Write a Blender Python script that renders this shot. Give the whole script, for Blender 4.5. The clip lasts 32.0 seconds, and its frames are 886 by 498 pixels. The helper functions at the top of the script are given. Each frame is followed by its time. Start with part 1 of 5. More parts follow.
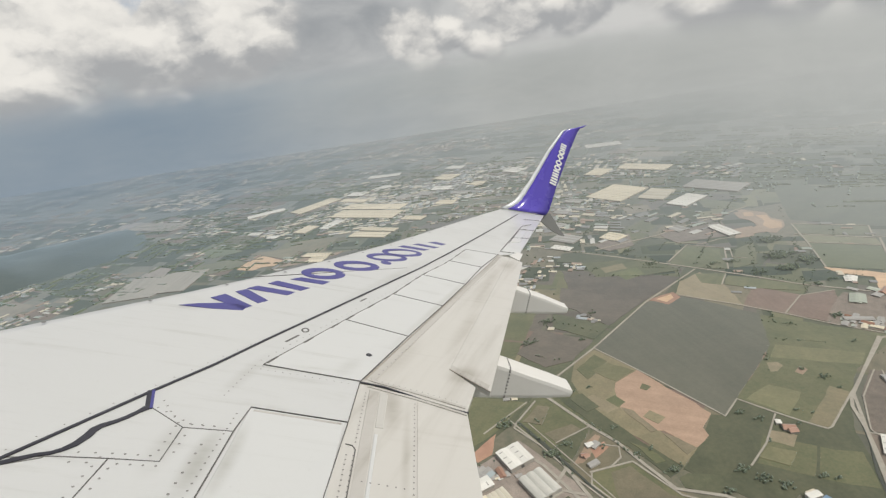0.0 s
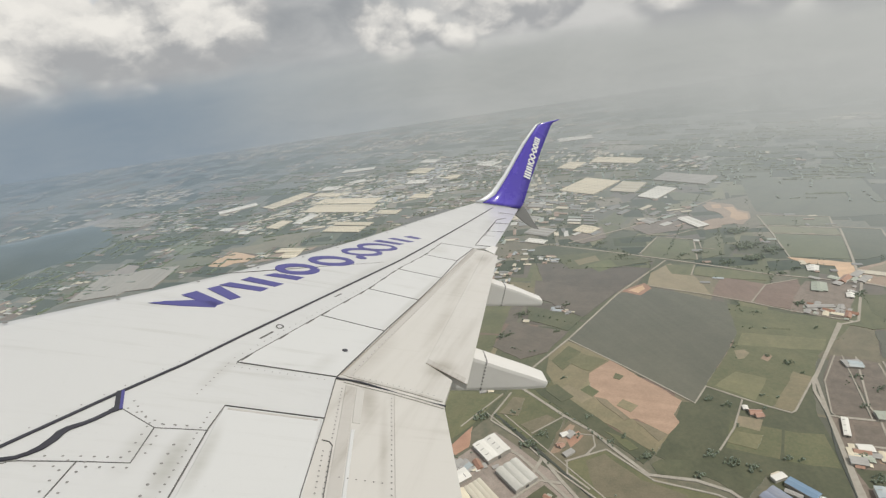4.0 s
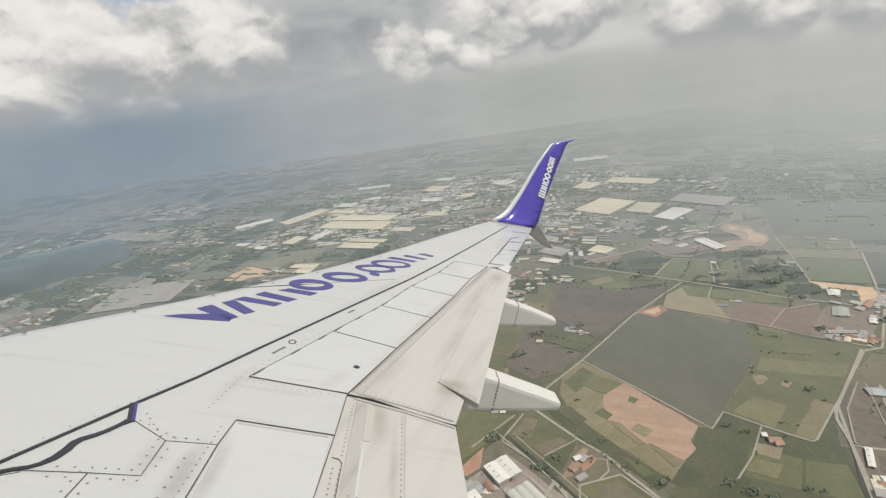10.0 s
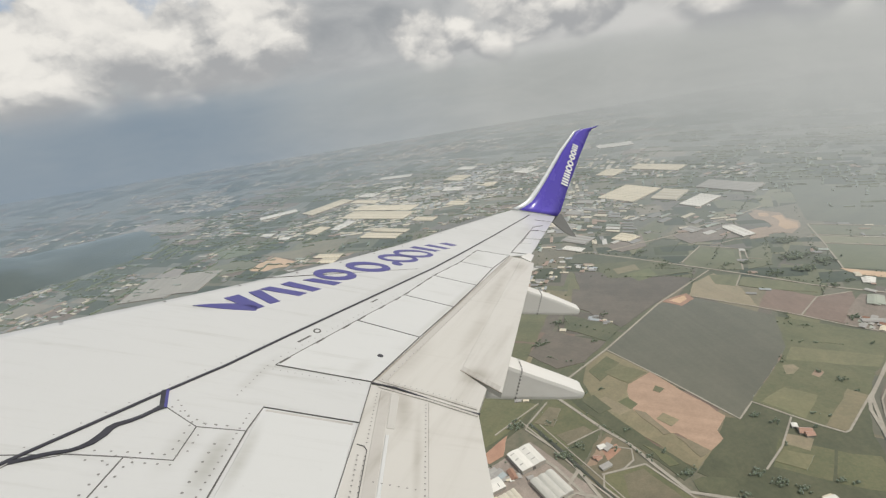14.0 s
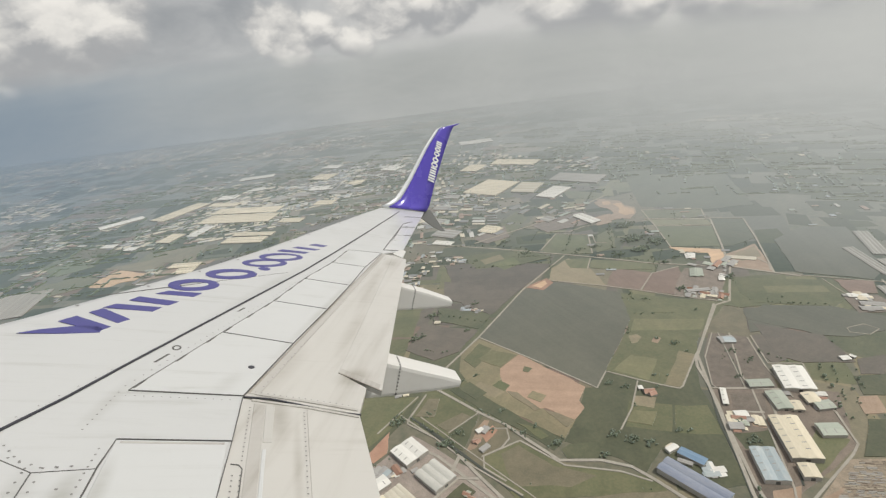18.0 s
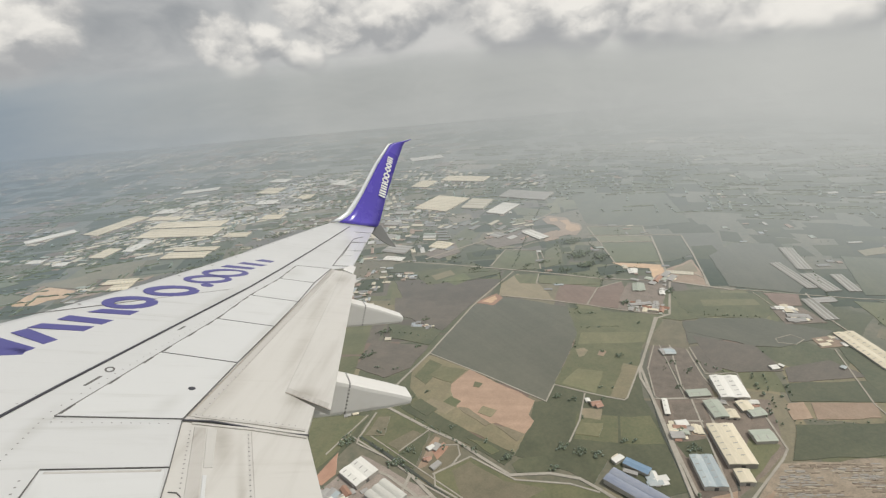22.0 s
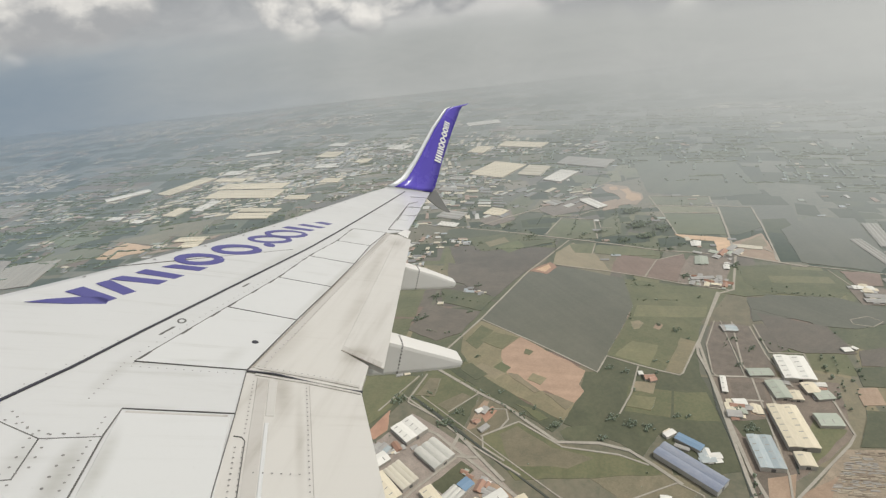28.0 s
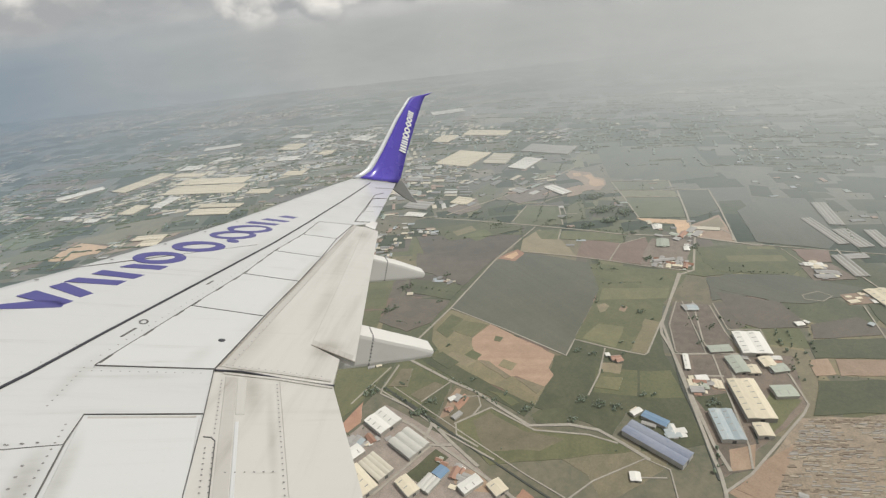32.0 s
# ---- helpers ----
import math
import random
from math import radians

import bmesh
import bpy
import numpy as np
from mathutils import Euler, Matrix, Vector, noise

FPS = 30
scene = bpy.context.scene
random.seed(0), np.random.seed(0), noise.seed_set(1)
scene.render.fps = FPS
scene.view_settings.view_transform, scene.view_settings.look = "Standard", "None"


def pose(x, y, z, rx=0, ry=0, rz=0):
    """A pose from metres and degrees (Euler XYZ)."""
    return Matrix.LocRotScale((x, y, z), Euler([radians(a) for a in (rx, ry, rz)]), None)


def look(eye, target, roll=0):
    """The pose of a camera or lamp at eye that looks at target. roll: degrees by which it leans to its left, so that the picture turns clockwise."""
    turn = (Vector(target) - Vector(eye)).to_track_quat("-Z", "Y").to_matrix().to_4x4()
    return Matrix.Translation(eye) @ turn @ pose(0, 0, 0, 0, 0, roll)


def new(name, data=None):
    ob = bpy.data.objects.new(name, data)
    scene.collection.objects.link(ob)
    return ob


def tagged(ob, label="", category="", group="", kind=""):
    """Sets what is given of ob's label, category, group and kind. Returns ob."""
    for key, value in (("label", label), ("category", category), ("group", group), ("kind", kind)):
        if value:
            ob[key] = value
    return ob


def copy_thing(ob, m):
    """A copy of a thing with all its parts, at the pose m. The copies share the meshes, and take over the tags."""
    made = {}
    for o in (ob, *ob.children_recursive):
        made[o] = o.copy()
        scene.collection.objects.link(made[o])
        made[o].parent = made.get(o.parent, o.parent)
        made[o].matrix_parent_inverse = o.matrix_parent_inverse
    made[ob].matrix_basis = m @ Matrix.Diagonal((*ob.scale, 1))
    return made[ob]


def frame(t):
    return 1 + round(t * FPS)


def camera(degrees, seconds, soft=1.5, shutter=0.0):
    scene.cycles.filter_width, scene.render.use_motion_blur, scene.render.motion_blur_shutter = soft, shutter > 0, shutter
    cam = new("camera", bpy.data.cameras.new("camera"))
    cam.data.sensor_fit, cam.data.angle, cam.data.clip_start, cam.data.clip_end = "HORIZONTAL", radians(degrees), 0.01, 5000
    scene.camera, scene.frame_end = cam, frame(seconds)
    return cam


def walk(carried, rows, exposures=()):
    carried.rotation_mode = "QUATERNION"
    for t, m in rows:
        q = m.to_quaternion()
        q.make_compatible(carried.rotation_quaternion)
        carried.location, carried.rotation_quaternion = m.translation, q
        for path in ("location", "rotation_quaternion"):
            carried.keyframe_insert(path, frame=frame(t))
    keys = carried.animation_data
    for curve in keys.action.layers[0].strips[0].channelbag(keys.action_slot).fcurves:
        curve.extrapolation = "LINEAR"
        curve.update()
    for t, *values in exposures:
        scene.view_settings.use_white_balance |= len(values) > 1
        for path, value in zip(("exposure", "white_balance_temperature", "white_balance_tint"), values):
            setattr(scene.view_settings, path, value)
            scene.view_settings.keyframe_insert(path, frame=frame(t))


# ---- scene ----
# ------------------------------------------------------------ camera
ALT = 662.85                     # height of the cabin window over the plain
TURNS = [
    (0, 69.78, 8.20, -15.27),
    (0.5, 69.88, 8.36, -15.37),
    (1, 69.94, 8.35, -15.25),
    (1.5, 69.93, 8.50, -15.15),
    (2, 70.06, 8.44, -15.10),
    (2.5, 70.09, 8.25, -15.38),
    (3, 69.97, 7.94, -15.64),
    (3.5, 69.37, 7.84, -16.47),
    (5.5, 67.55, 7.08, -23.47),
    (6, 67.90, 7.10, -24.52),
    (6.5, 68.12, 7.38, -24.68),
    (7, 68.44, 7.67, -24.39),
    (7.5, 68.89, 7.72, -23.75),
    (8, 69.20, 7.59, -22.67),
    (8.5, 69.45, 7.22, -21.09),
    (9, 69.63, 6.96, -19.38),
    (9.5, 70.13, 7.14, -17.86),
    (10, 70.92, 7.44, -16.28),
    (10.5, 71.56, 7.76, -15.07),
    (11, 71.72, 7.87, -14.37),
    (11.5, 71.38, 7.77, -13.99),
    (12, 70.91, 8.11, -13.65),
    (12.5, 70.51, 8.32, -13.74),
    (13, 70.32, 8.16, -13.85),
    (13.5, 70.16, 8.18, -13.95),
    (14, 70.05, 8.64, -14.13),
    (14.5, 69.92, 9.34, -14.73),
    (16.5, 69.01, 9.15, -19.07),
    (17, 68.76, 8.84, -21.68),
    (17.5, 68.65, 8.13, -24.94),
    (18, 67.89, 6.71, -28.42),
    (18.5, 66.56, 5.50, -31.60),
    (19, 65.85, 4.47, -33.93),
    (19.5, 65.47, 3.25, -35.39),
    (20, 65.93, 2.50, -35.79),
    (20.5, 66.74, 2.43, -35.34),
    (21, 67.20, 3.20, -34.62),
    (21.5, 68.02, 4.15, -34.01),
    (22, 69.09, 4.69, -33.39),
    (22.5, 69.93, 4.86, -32.49),
    (23, 70.61, 5.13, -31.64),
    (23.5, 71.06, 5.38, -30.83),
    (24, 71.23, 5.56, -29.91),
    (24.5, 71.59, 5.90, -29.31),
    (25, 71.71, 6.30, -28.23),
    (25.5, 71.73, 6.86, -27.06),
    (27.5, 66.89, 5.82, -25.72),
    (28, 65.94, 5.50, -27.34),
    (28.5, 65.08, 5.48, -29.41),
    (29, 64.42, 5.63, -31.54),
    (29.5, 63.98, 5.55, -33.55),
    (30, 63.86, 5.10, -35.18),
    (30.5, 63.86, 4.63, -35.85),
    (31, 63.89, 4.64, -35.32),
    (31.5, 64.14, 5.04, -33.63),
    (32, 64.47, 5.66, -31.28),
]
cam = camera(80.26, 32.0, soft=1.3)
walk(cam, [(t, pose(0, 0, ALT, rx, ry, rz)) for t, rx, ry, rz in TURNS], [(0, 0.08), (32, 0.08)])

# ------------------------------------------------------------ world, sun
HAZE, BLUE_HAZE = (0.49, 0.50, 0.485, 1), (0.25, 0.305, 0.36, 1)
SUN_EL, SUN_AZ = radians(58), radians(128)      # azimuth clockwise from +y
world = bpy.data.worlds.new("hazy_cloudy_sky")
scene.world = world
world.use_nodes = True


class Nodes:
    """Short hand for wiring shader nodes."""

    def __init__(self, tree):
        self.tree = tree
        tree.nodes.clear()

    def add(self, kind, inputs=None, operation="", interpolation_type="", data_type="", blend_type="", feature="", normalize=False):
        n = self.tree.nodes.new(kind)
        if operation:
            n.operation = operation
        if interpolation_type:
            n.interpolation_type = interpolation_type
        if data_type:
            n.data_type = data_type
        if blend_type:
            n.blend_type = blend_type
        if feature:
            n.feature = feature
        if normalize:
            n.normalize = True
        for k, v in (inputs or {}).items():
            if isinstance(v, bpy.types.NodeSocket):
                self.tree.links.new(v, n.inputs[k])
            else:
                n.inputs[k].default_value = v
        return n

    def math(self, op, a, b=0.0, c=0.0):
        return self.add("ShaderNodeMath", {0: a, 1: b, 2: c}, operation=op).outputs[0]

    def noise(self, vec, scale, detail=4, rough=0.55, warp=0.0):
        return self.add("ShaderNodeTexNoise", {"Vector": vec, "Scale": scale, "Detail": detail, "Roughness": rough, "Distortion": warp}).outputs[0]

    def ramp(self, fac, lo, hi, a=0.0, b=1.0):
        return self.add("ShaderNodeMapRange", {0: fac, 1: lo, 2: hi, 3: a, 4: b}, interpolation_type="SMOOTHSTEP").outputs[0]

    def mix(self, fac, a, b):
        return self.add("ShaderNodeMix", {0: fac, 6: a, 7: b}, data_type="RGBA").outputs[2]


def build_sky():
    n = Nodes(world.node_tree)
    way = n.add("ShaderNodeTexCoord").outputs["Generated"]
    axes = n.add("ShaderNodeSeparateXYZ", {0: way}).outputs
    x, y, z = axes[0], axes[1], axes[2]
    sky = n.add("ShaderNodeTexSky")
    sky.sky_type, sky.sun_disc = "NISHITA", False
    sky.sun_elevation, sky.sun_rotation = SUN_EL, SUN_AZ
    sky.altitude, sky.air_density, sky.dust_density = 2600.0, 1.0, 1.5
    blue = n.add("ShaderNodeMix", {0: 1.0, 6: sky.outputs[0], 7: (0.10, 0.10, 0.10, 1)}, data_type="RGBA", blend_type="MULTIPLY").outputs[2]
    # height over the lower rim of the clouds, which hang lower towards +x
    side = n.add("ShaderNodeVectorMath", {0: way, 1: (0.8, -0.2, 0)}, operation="DOT_PRODUCT").outputs["Value"]
    height = n.math("ADD", n.math("ADD", z, 0.035), n.math("MULTIPLY", side, 0.10))
    puffs = n.add("ShaderNodeVectorMath", {0: way, 1: (1.0, 1.0, 1.45)}, operation="MULTIPLY").outputs[0]
    bend = n.add("ShaderNodeTexNoise", {"Vector": puffs, "Scale": 10.0, "Detail": 8.0, "Roughness": 0.6}).outputs[1]
    bent = n.add("ShaderNodeVectorMath", {0: puffs, 1: n.add("ShaderNodeVectorMath", {0: bend, "Scale": 0.10}, operation="SCALE").outputs[0]}).outputs[0]

    def billow(vec):
        cells = n.add("ShaderNodeTexVoronoi", {"Vector": vec, "Scale": 9.0, "Detail": 4.0, "Roughness": 0.40, "Smoothness": 0.6}, feature="SMOOTH_F1", normalize=True)
        return n.math("SUBTRACT", 1.0, cells.outputs["Distance"])

    lumps = billow(bent)
    fold = billow(n.add("ShaderNodeVectorMath", {0: bent, 1: (0.006, 0.004, 0.016)}).outputs[0])
    masses = n.noise(puffs, 4.4, 7, 0.48, 0.3)
    layers = n.noise(n.add("ShaderNodeVectorMath", {0: way, 1: (1.0, 1.0, 2.2)}, operation="MULTIPLY").outputs[0], 3.6, 6, 0.55, 0.6)

    def near(toward, inner, outer):
        v = Vector(toward).normalized()
        dot = n.add("ShaderNodeVectorMath", {0: way, 1: tuple(v)}, operation="DOT_PRODUCT").outputs["Value"]
        return n.ramp(dot, math.cos(radians(outer)), math.cos(radians(inner)))

    # open blue sky high up ahead of the wing, with heaped clouds before it
    gap = near((-0.30, 0.92, 0.215), 6, 12)
    swirl = n.add("ShaderNodeTexNoise", {"Vector": way, "Scale": 16.0, "Detail": 5.0, "Roughness": 0.55}).outputs[1]
    swirl = n.add("ShaderNodeVectorMath", {0: swirl, 1: (0.5, 0.5, 0.5)}, operation="SUBTRACT").outputs[0]
    spot = n.add("ShaderNodeVectorMath", {0: way, 1: n.add("ShaderNodeVectorMath", {0: swirl, "Scale": 0.055}, operation="SCALE").outputs[0]}).outputs[0]
    # each heap: its direction and half width in degrees
    HEAPS = [((-0.294, 0.950, 0.105), 6.9), ((-0.207, 0.976, 0.065), 6.2), ((-0.376, 0.923, 0.083), 5.7), ((-0.346, 0.938, 0.009), 4.6), ((-0.387, 0.922, 0.029), 4.3), ((-0.070, 0.994, 0.087), 5.5), ((0.280, 0.959, 0.040), 2.3), ((0.329, 0.944, 0.006), 2.5), ((0.410, 0.910, 0.060), 4.3), ((0.474, 0.879, 0.055), 4.3), ((0.518, 0.850, 0.095), 4.9), ((0.238, 0.971, 0.001), 2.2), ((0.215, 0.976, 0.043), 3.1), ((0.663, 0.747, 0.059), 7.4), ((0.726, 0.687, 0.022), 4.3), ((0.832, 0.554, 0.028), 7.4), ((0.869, 0.494, -0.008), 3.7), ((0.908, 0.418, -0.014), 4.9), ((0.925, 0.381, 0.004), 4.9), ((0.361, 0.926, 0.111), 4.9)]
    heap, crown = 0.0, 0.0
    for toward, wide in HEAPS:
        v = Vector(toward).normalized()
        off = n.add("ShaderNodeVectorMath", {0: spot, 1: tuple(v)}, operation="SUBTRACT").outputs[0]
        off = n.add("ShaderNodeVectorMath", {0: off, 1: (1.0, 1.0, 1.25)}, operation="MULTIPLY").outputs[0]
        body = n.math("SUBTRACT", 1.0, n.math("DIVIDE", n.add("ShaderNodeVectorMath", {0: off}, operation="LENGTH").outputs["Value"], radians(wide) * 1.25))
        heap = n.math("MAXIMUM", heap, body)
        up = n.add("ShaderNodeSeparateXYZ", {0: off}).outputs[2]
        crown = n.math("ADD", crown, n.math("MULTIPLY", n.math("MAXIMUM", body, 0.0), n.math("DIVIDE", up, radians(wide))))
    dense = n.math("ADD", n.math("ADD", heap, n.math("MULTIPLY", n.math("SUBTRACT", masses, 0.5), 0.55)), n.math("MULTIPLY", n.math("SUBTRACT", lumps, 0.62), 0.75))
    heaped = n.ramp(dense, 0.20, 0.44)
    relief = n.math("MULTIPLY", n.math("SUBTRACT", lumps, fold), 4.2)
    lit = n.ramp(n.math("ADD", n.math("ADD", relief, n.math("MULTIPLY", crown, 0.9)), n.ramp(dense, 0.15, 0.85, 0.26, 0.62)), 0.0, 1.0)
    white = n.mix(lit, (0.37, 0.376, 0.382, 1), (0.80, 0.775, 0.725, 1))
    sheet = n.mix(n.ramp(layers, 0.32, 0.68), (0.30, 0.315, 0.33, 1), (0.50, 0.505, 0.50, 1))
    sheet = n.mix(n.ramp(side, -0.15, 0.50), sheet, n.mix(n.ramp(layers, 0.34, 0.62), (0.385, 0.388, 0.378, 1), (0.61, 0.603, 0.58, 1)))
    open_sky = n.math("MULTIPLY", gap, n.ramp(layers, 0.90, 0.62))
    clouds = n.mix(heaped, n.mix(open_sky, sheet, blue), white)
    # thick haze under the clouds
    wisps = n.noise(puffs, 4.0, 6, 0.55, 0.4)
    rise = n.math("ADD", height, n.math("MULTIPLY", n.math("SUBTRACT", wisps, 0.5), 0.12))
    veil = n.math("MULTIPLY", n.ramp(rise, -0.025, 0.055, 1.0, 0.0), n.math("SUBTRACT", 1.0, n.math("MULTIPLY", heaped, 0.75)))
    tint = n.ramp(n.math("ADD", side, n.math("MULTIPLY", n.math("SUBTRACT", wisps, 0.5), 0.8)), -0.55, 0.25)
    low = n.ramp(height, -0.05, 0.03)
    haze = n.mix(tint, n.mix(low, BLUE_HAZE, (0.36, 0.385, 0.40, 1)), HAZE)
    out = n.mix(veil, clouds, haze)
    back = n.add("ShaderNodeBackground", {0: out, 1: 1.0})
    n.add("ShaderNodeOutputWorld", {0: back.outputs[0]})


build_sky()
sun = new("sun", bpy.data.lights.new("sun", "SUN"))
sun.data.energy, sun.data.angle, sun.data.color = 2.6, radians(1.0), (1.0, 0.965, 0.90)
to_sun = Vector((math.sin(SUN_AZ) * math.cos(SUN_EL), math.cos(SUN_AZ) * math.cos(SUN_EL), math.sin(SUN_EL)))
sun.matrix_world = look(to_sun * 100, (0, 0, 0))


# ------------------------------------------------------------ materials
def surface(name, base, second, size=1.0, fine=None, rough=0.7, metal=0.0, bump=0.0, sheen=0.0, spread=0.25, stretch=(1, 1, 1), coat=0.0, random_by=0.0, rows=0.0):
    """Two colours mixed by broad noise, broken up by finer noise; size in metres of the broad patches."""
    m = bpy.data.materials.new(name)
    m.use_nodes = True
    n = Nodes(m.node_tree)
    at = n.add("ShaderNodeTexCoord").outputs["Object"]
    at = n.add("ShaderNodeMapping", {0: at, 3: stretch}).outputs[0]
    if random_by:
        shift = n.math("MULTIPLY", n.add("ShaderNodeObjectInfo").outputs["Random"], 900.0)
        at = n.add("ShaderNodeVectorMath", {0: at, 1: shift}).outputs[0]
    big = n.noise(at, 1.0 / size, 5, 0.6)
    small = n.noise(at, 1.0 / (fine or size * 0.08), 4, 0.65)
    fac = n.math("ADD", n.math("MULTIPLY", big, 0.52), n.math("MULTIPLY", small, 0.48))
    col = n.mix(n.ramp(fac, 0.5 - spread, 0.5 + spread), (*base, 1), (*second, 1))
    if random_by:
        tone = n.math("ADD", 1.0 - random_by, n.math("MULTIPLY", n.add("ShaderNodeObjectInfo").outputs["Random"], 2 * random_by))
        col = n.add("ShaderNodeHueSaturation", {"Value": tone, "Color": col}).outputs[0]
    if rows:
        turn = n.add("ShaderNodeCombineXYZ", {2: n.math("MULTIPLY", n.add("ShaderNodeObjectInfo").outputs["Random"], 43.0)}).outputs[0]
        lie = n.add("ShaderNodeMapping", {0: n.add("ShaderNodeTexCoord").outputs["Object"], 2: turn}).outputs[0]
        thin = n.noise(n.add("ShaderNodeMapping", {0: lie, 3: (0.10, 0.004, 1)}).outputs[0], 1.0, 4, 0.6)
        wide = n.noise(n.add("ShaderNodeMapping", {0: lie, 3: (0.022, 0.003, 1)}).outputs[0], 1.0, 2, 0.5)
        band = n.math("ADD", n.math("MULTIPLY", thin, 0.5), n.math("MULTIPLY", wide, 0.5))
        col = n.add("ShaderNodeHueSaturation", {"Value": n.ramp(band, 0.36, 0.64, 1.0 - rows, 1.0 + rows), "Color": col}).outputs[0]
    # where sheen is set, its bluish tint imitates haze at grazing views
    p = n.add("ShaderNodeBsdfPrincipled", {"Base Color": col, "Roughness": rough, "Metallic": metal, "Coat Weight": coat, "Coat Roughness": 0.15,
                                           "Sheen Weight": sheen, "Sheen Roughness": 0.42, "Sheen Tint": (0.74, 0.89, 1.0, 1)})
    if bump:
        b = n.add("ShaderNodeBump", {"Strength": 0.5, "Distance": bump, "Height": small})
        n.tree.links.new(b.outputs[0], p.inputs["Normal"])
    n.add("ShaderNodeOutputMaterial", {0: p.outputs[0]})
    return m


FIELD = {k: surface("field_" + k, (a[0] * 1.05, *a[1:]), (b[0] * 1.05, *b[1:]), size, size * 0.12, 0.9, sheen=0.9, bump=0.3, random_by=0.12, rows=0.07, spread=0.20)
         for k, a, b, size in (
    ("dark", (0.098, 0.101, 0.072), (0.124, 0.123, 0.090), 60),
    ("green", (0.096, 0.108, 0.050), (0.152, 0.150, 0.077), 45),
    ("bgreen", (0.106, 0.124, 0.055), (0.158, 0.165, 0.080), 40),
    ("lgreen", (0.136, 0.140, 0.070), (0.192, 0.182, 0.098), 50),
    ("dgreen", (0.072, 0.083, 0.043), (0.118, 0.120, 0.066), 55),
    ("olive", (0.165, 0.155, 0.088), (0.240, 0.207, 0.123), 40),
    ("lolive", (0.195, 0.176, 0.110), (0.272, 0.230, 0.150), 35),
    ("salmon", (0.290, 0.205, 0.142), (0.375, 0.268, 0.188), 30),
    ("brown", (0.160, 0.115, 0.086), (0.218, 0.160, 0.122), 40),
    ("plow", (0.104, 0.093, 0.072), (0.150, 0.130, 0.100), 40),
    ("tan", (0.255, 0.185, 0.125), (0.340, 0.260, 0.185), 25),
    ("orange", (0.47, 0.325, 0.19), (0.62, 0.45, 0.285), 26),
    ("rust", (0.30, 0.175, 0.118), (0.40, 0.25, 0.17), 20),
    ("brush", (0.110, 0.092, 0.070), (0.195, 0.165, 0.128), 14),
    ("scrub", (0.131, 0.124, 0.076), (0.204, 0.180, 0.117), 22),
    ("yard", (0.175, 0.148, 0.105), (0.33, 0.275, 0.20), 18),
    ("lot", (0.150, 0.122, 0.092), (0.245, 0.205, 0.160), 20),
    ("water", (0.129, 0.115, 0.102), (0.159, 0.140, 0.124), 60),
    ("pave", (0.205, 0.182, 0.155), (0.345, 0.302, 0.255), 18))}
PLAIN = surface("plain_soil_and_grass", (0.092, 0.098, 0.063), (0.195, 0.170, 0.118), 110, 14, 0.9, sheen=0.9, spread=0.20)
HILLS = surface("wooded_hills", (0.042, 0.060, 0.052), (0.082, 0.100, 0.082), 160, 30, 0.9, sheen=0.9)
ROADS = surface("pale_dusty_road", (0.285, 0.262, 0.222), (0.41, 0.378, 0.322), 60, 7, 0.9, sheen=0.2)
TREES = surface("tree_leaves", (0.105, 0.132, 0.080), (0.170, 0.195, 0.122), 9, 1.5, 0.85, sheen=1.0)
DITCH = surface("dark_ditch_water", (0.045, 0.050, 0.040), (0.075, 0.078, 0.060), 30, 3, 0.5, sheen=0.5)
TIMBER = [surface("stacked_" + k, a, b, 20, 3, 0.9, sheen=0.3) for k, a, b in (("pale", (0.33, 0.285, 0.22), (0.42, 0.365, 0.285)), ("brown", (0.20, 0.16, 0.12), (0.27, 0.22, 0.17)), ("grey", (0.27, 0.255, 0.23), (0.34, 0.32, 0.29)))]
ROOF = {k: surface("roof_" + k, a, b, 22, 2.5, 0.6, sheen=0.35, stretch=(0.25, 1, 1), random_by=0.08)
        for k, a, b in (
    ("white", (0.63, 0.612, 0.56), (0.74, 0.72, 0.67)), ("cream", (0.58, 0.515, 0.385), (0.71, 0.64, 0.50)),
    ("vault", (0.420, 0.412, 0.378), (0.554, 0.538, 0.487)), ("vaultc", (0.487, 0.445, 0.361), (0.622, 0.580, 0.479)),
    ("grey", (0.286, 0.277, 0.260), (0.403, 0.386, 0.361)), ("mint", (0.330, 0.362, 0.300), (0.430, 0.450, 0.380)),
    ("blue", (0.125, 0.225, 0.345), (0.210, 0.300, 0.405)), ("bluev", (0.190, 0.225, 0.310), (0.330, 0.345, 0.390)),
    ("skyblue", (0.302, 0.370, 0.403), (0.470, 0.487, 0.470)), ("brick", (0.302, 0.160, 0.109), (0.370, 0.227, 0.160)),
    ("glass", (0.275, 0.265, 0.240), (0.375, 0.358, 0.325)))}
# far roofs: base colours muted to imitate the haze before them
HAZED_ROOF = [surface("hazed_roof_" + k, a, b, 14, 2, 0.7, sheen=0.5, random_by=0.1) for k, a, b in (
    ("white", (0.46, 0.45, 0.42), (0.60, 0.585, 0.545)), ("cream", (0.50, 0.45, 0.35), (0.66, 0.595, 0.475)), ("grey", (0.20, 0.20, 0.195), (0.30, 0.295, 0.285)),
    ("mint", (0.30, 0.34, 0.30), (0.40, 0.43, 0.38)), ("blue", (0.30, 0.34, 0.37), (0.42, 0.44, 0.45)), ("brick", (0.30, 0.21, 0.165), (0.38, 0.28, 0.22)))]
WALLS = surface("shed_wall", (0.36, 0.335, 0.295), (0.48, 0.445, 0.39), 6, 0.8, 0.8, random_by=0.2, sheen=0.3)


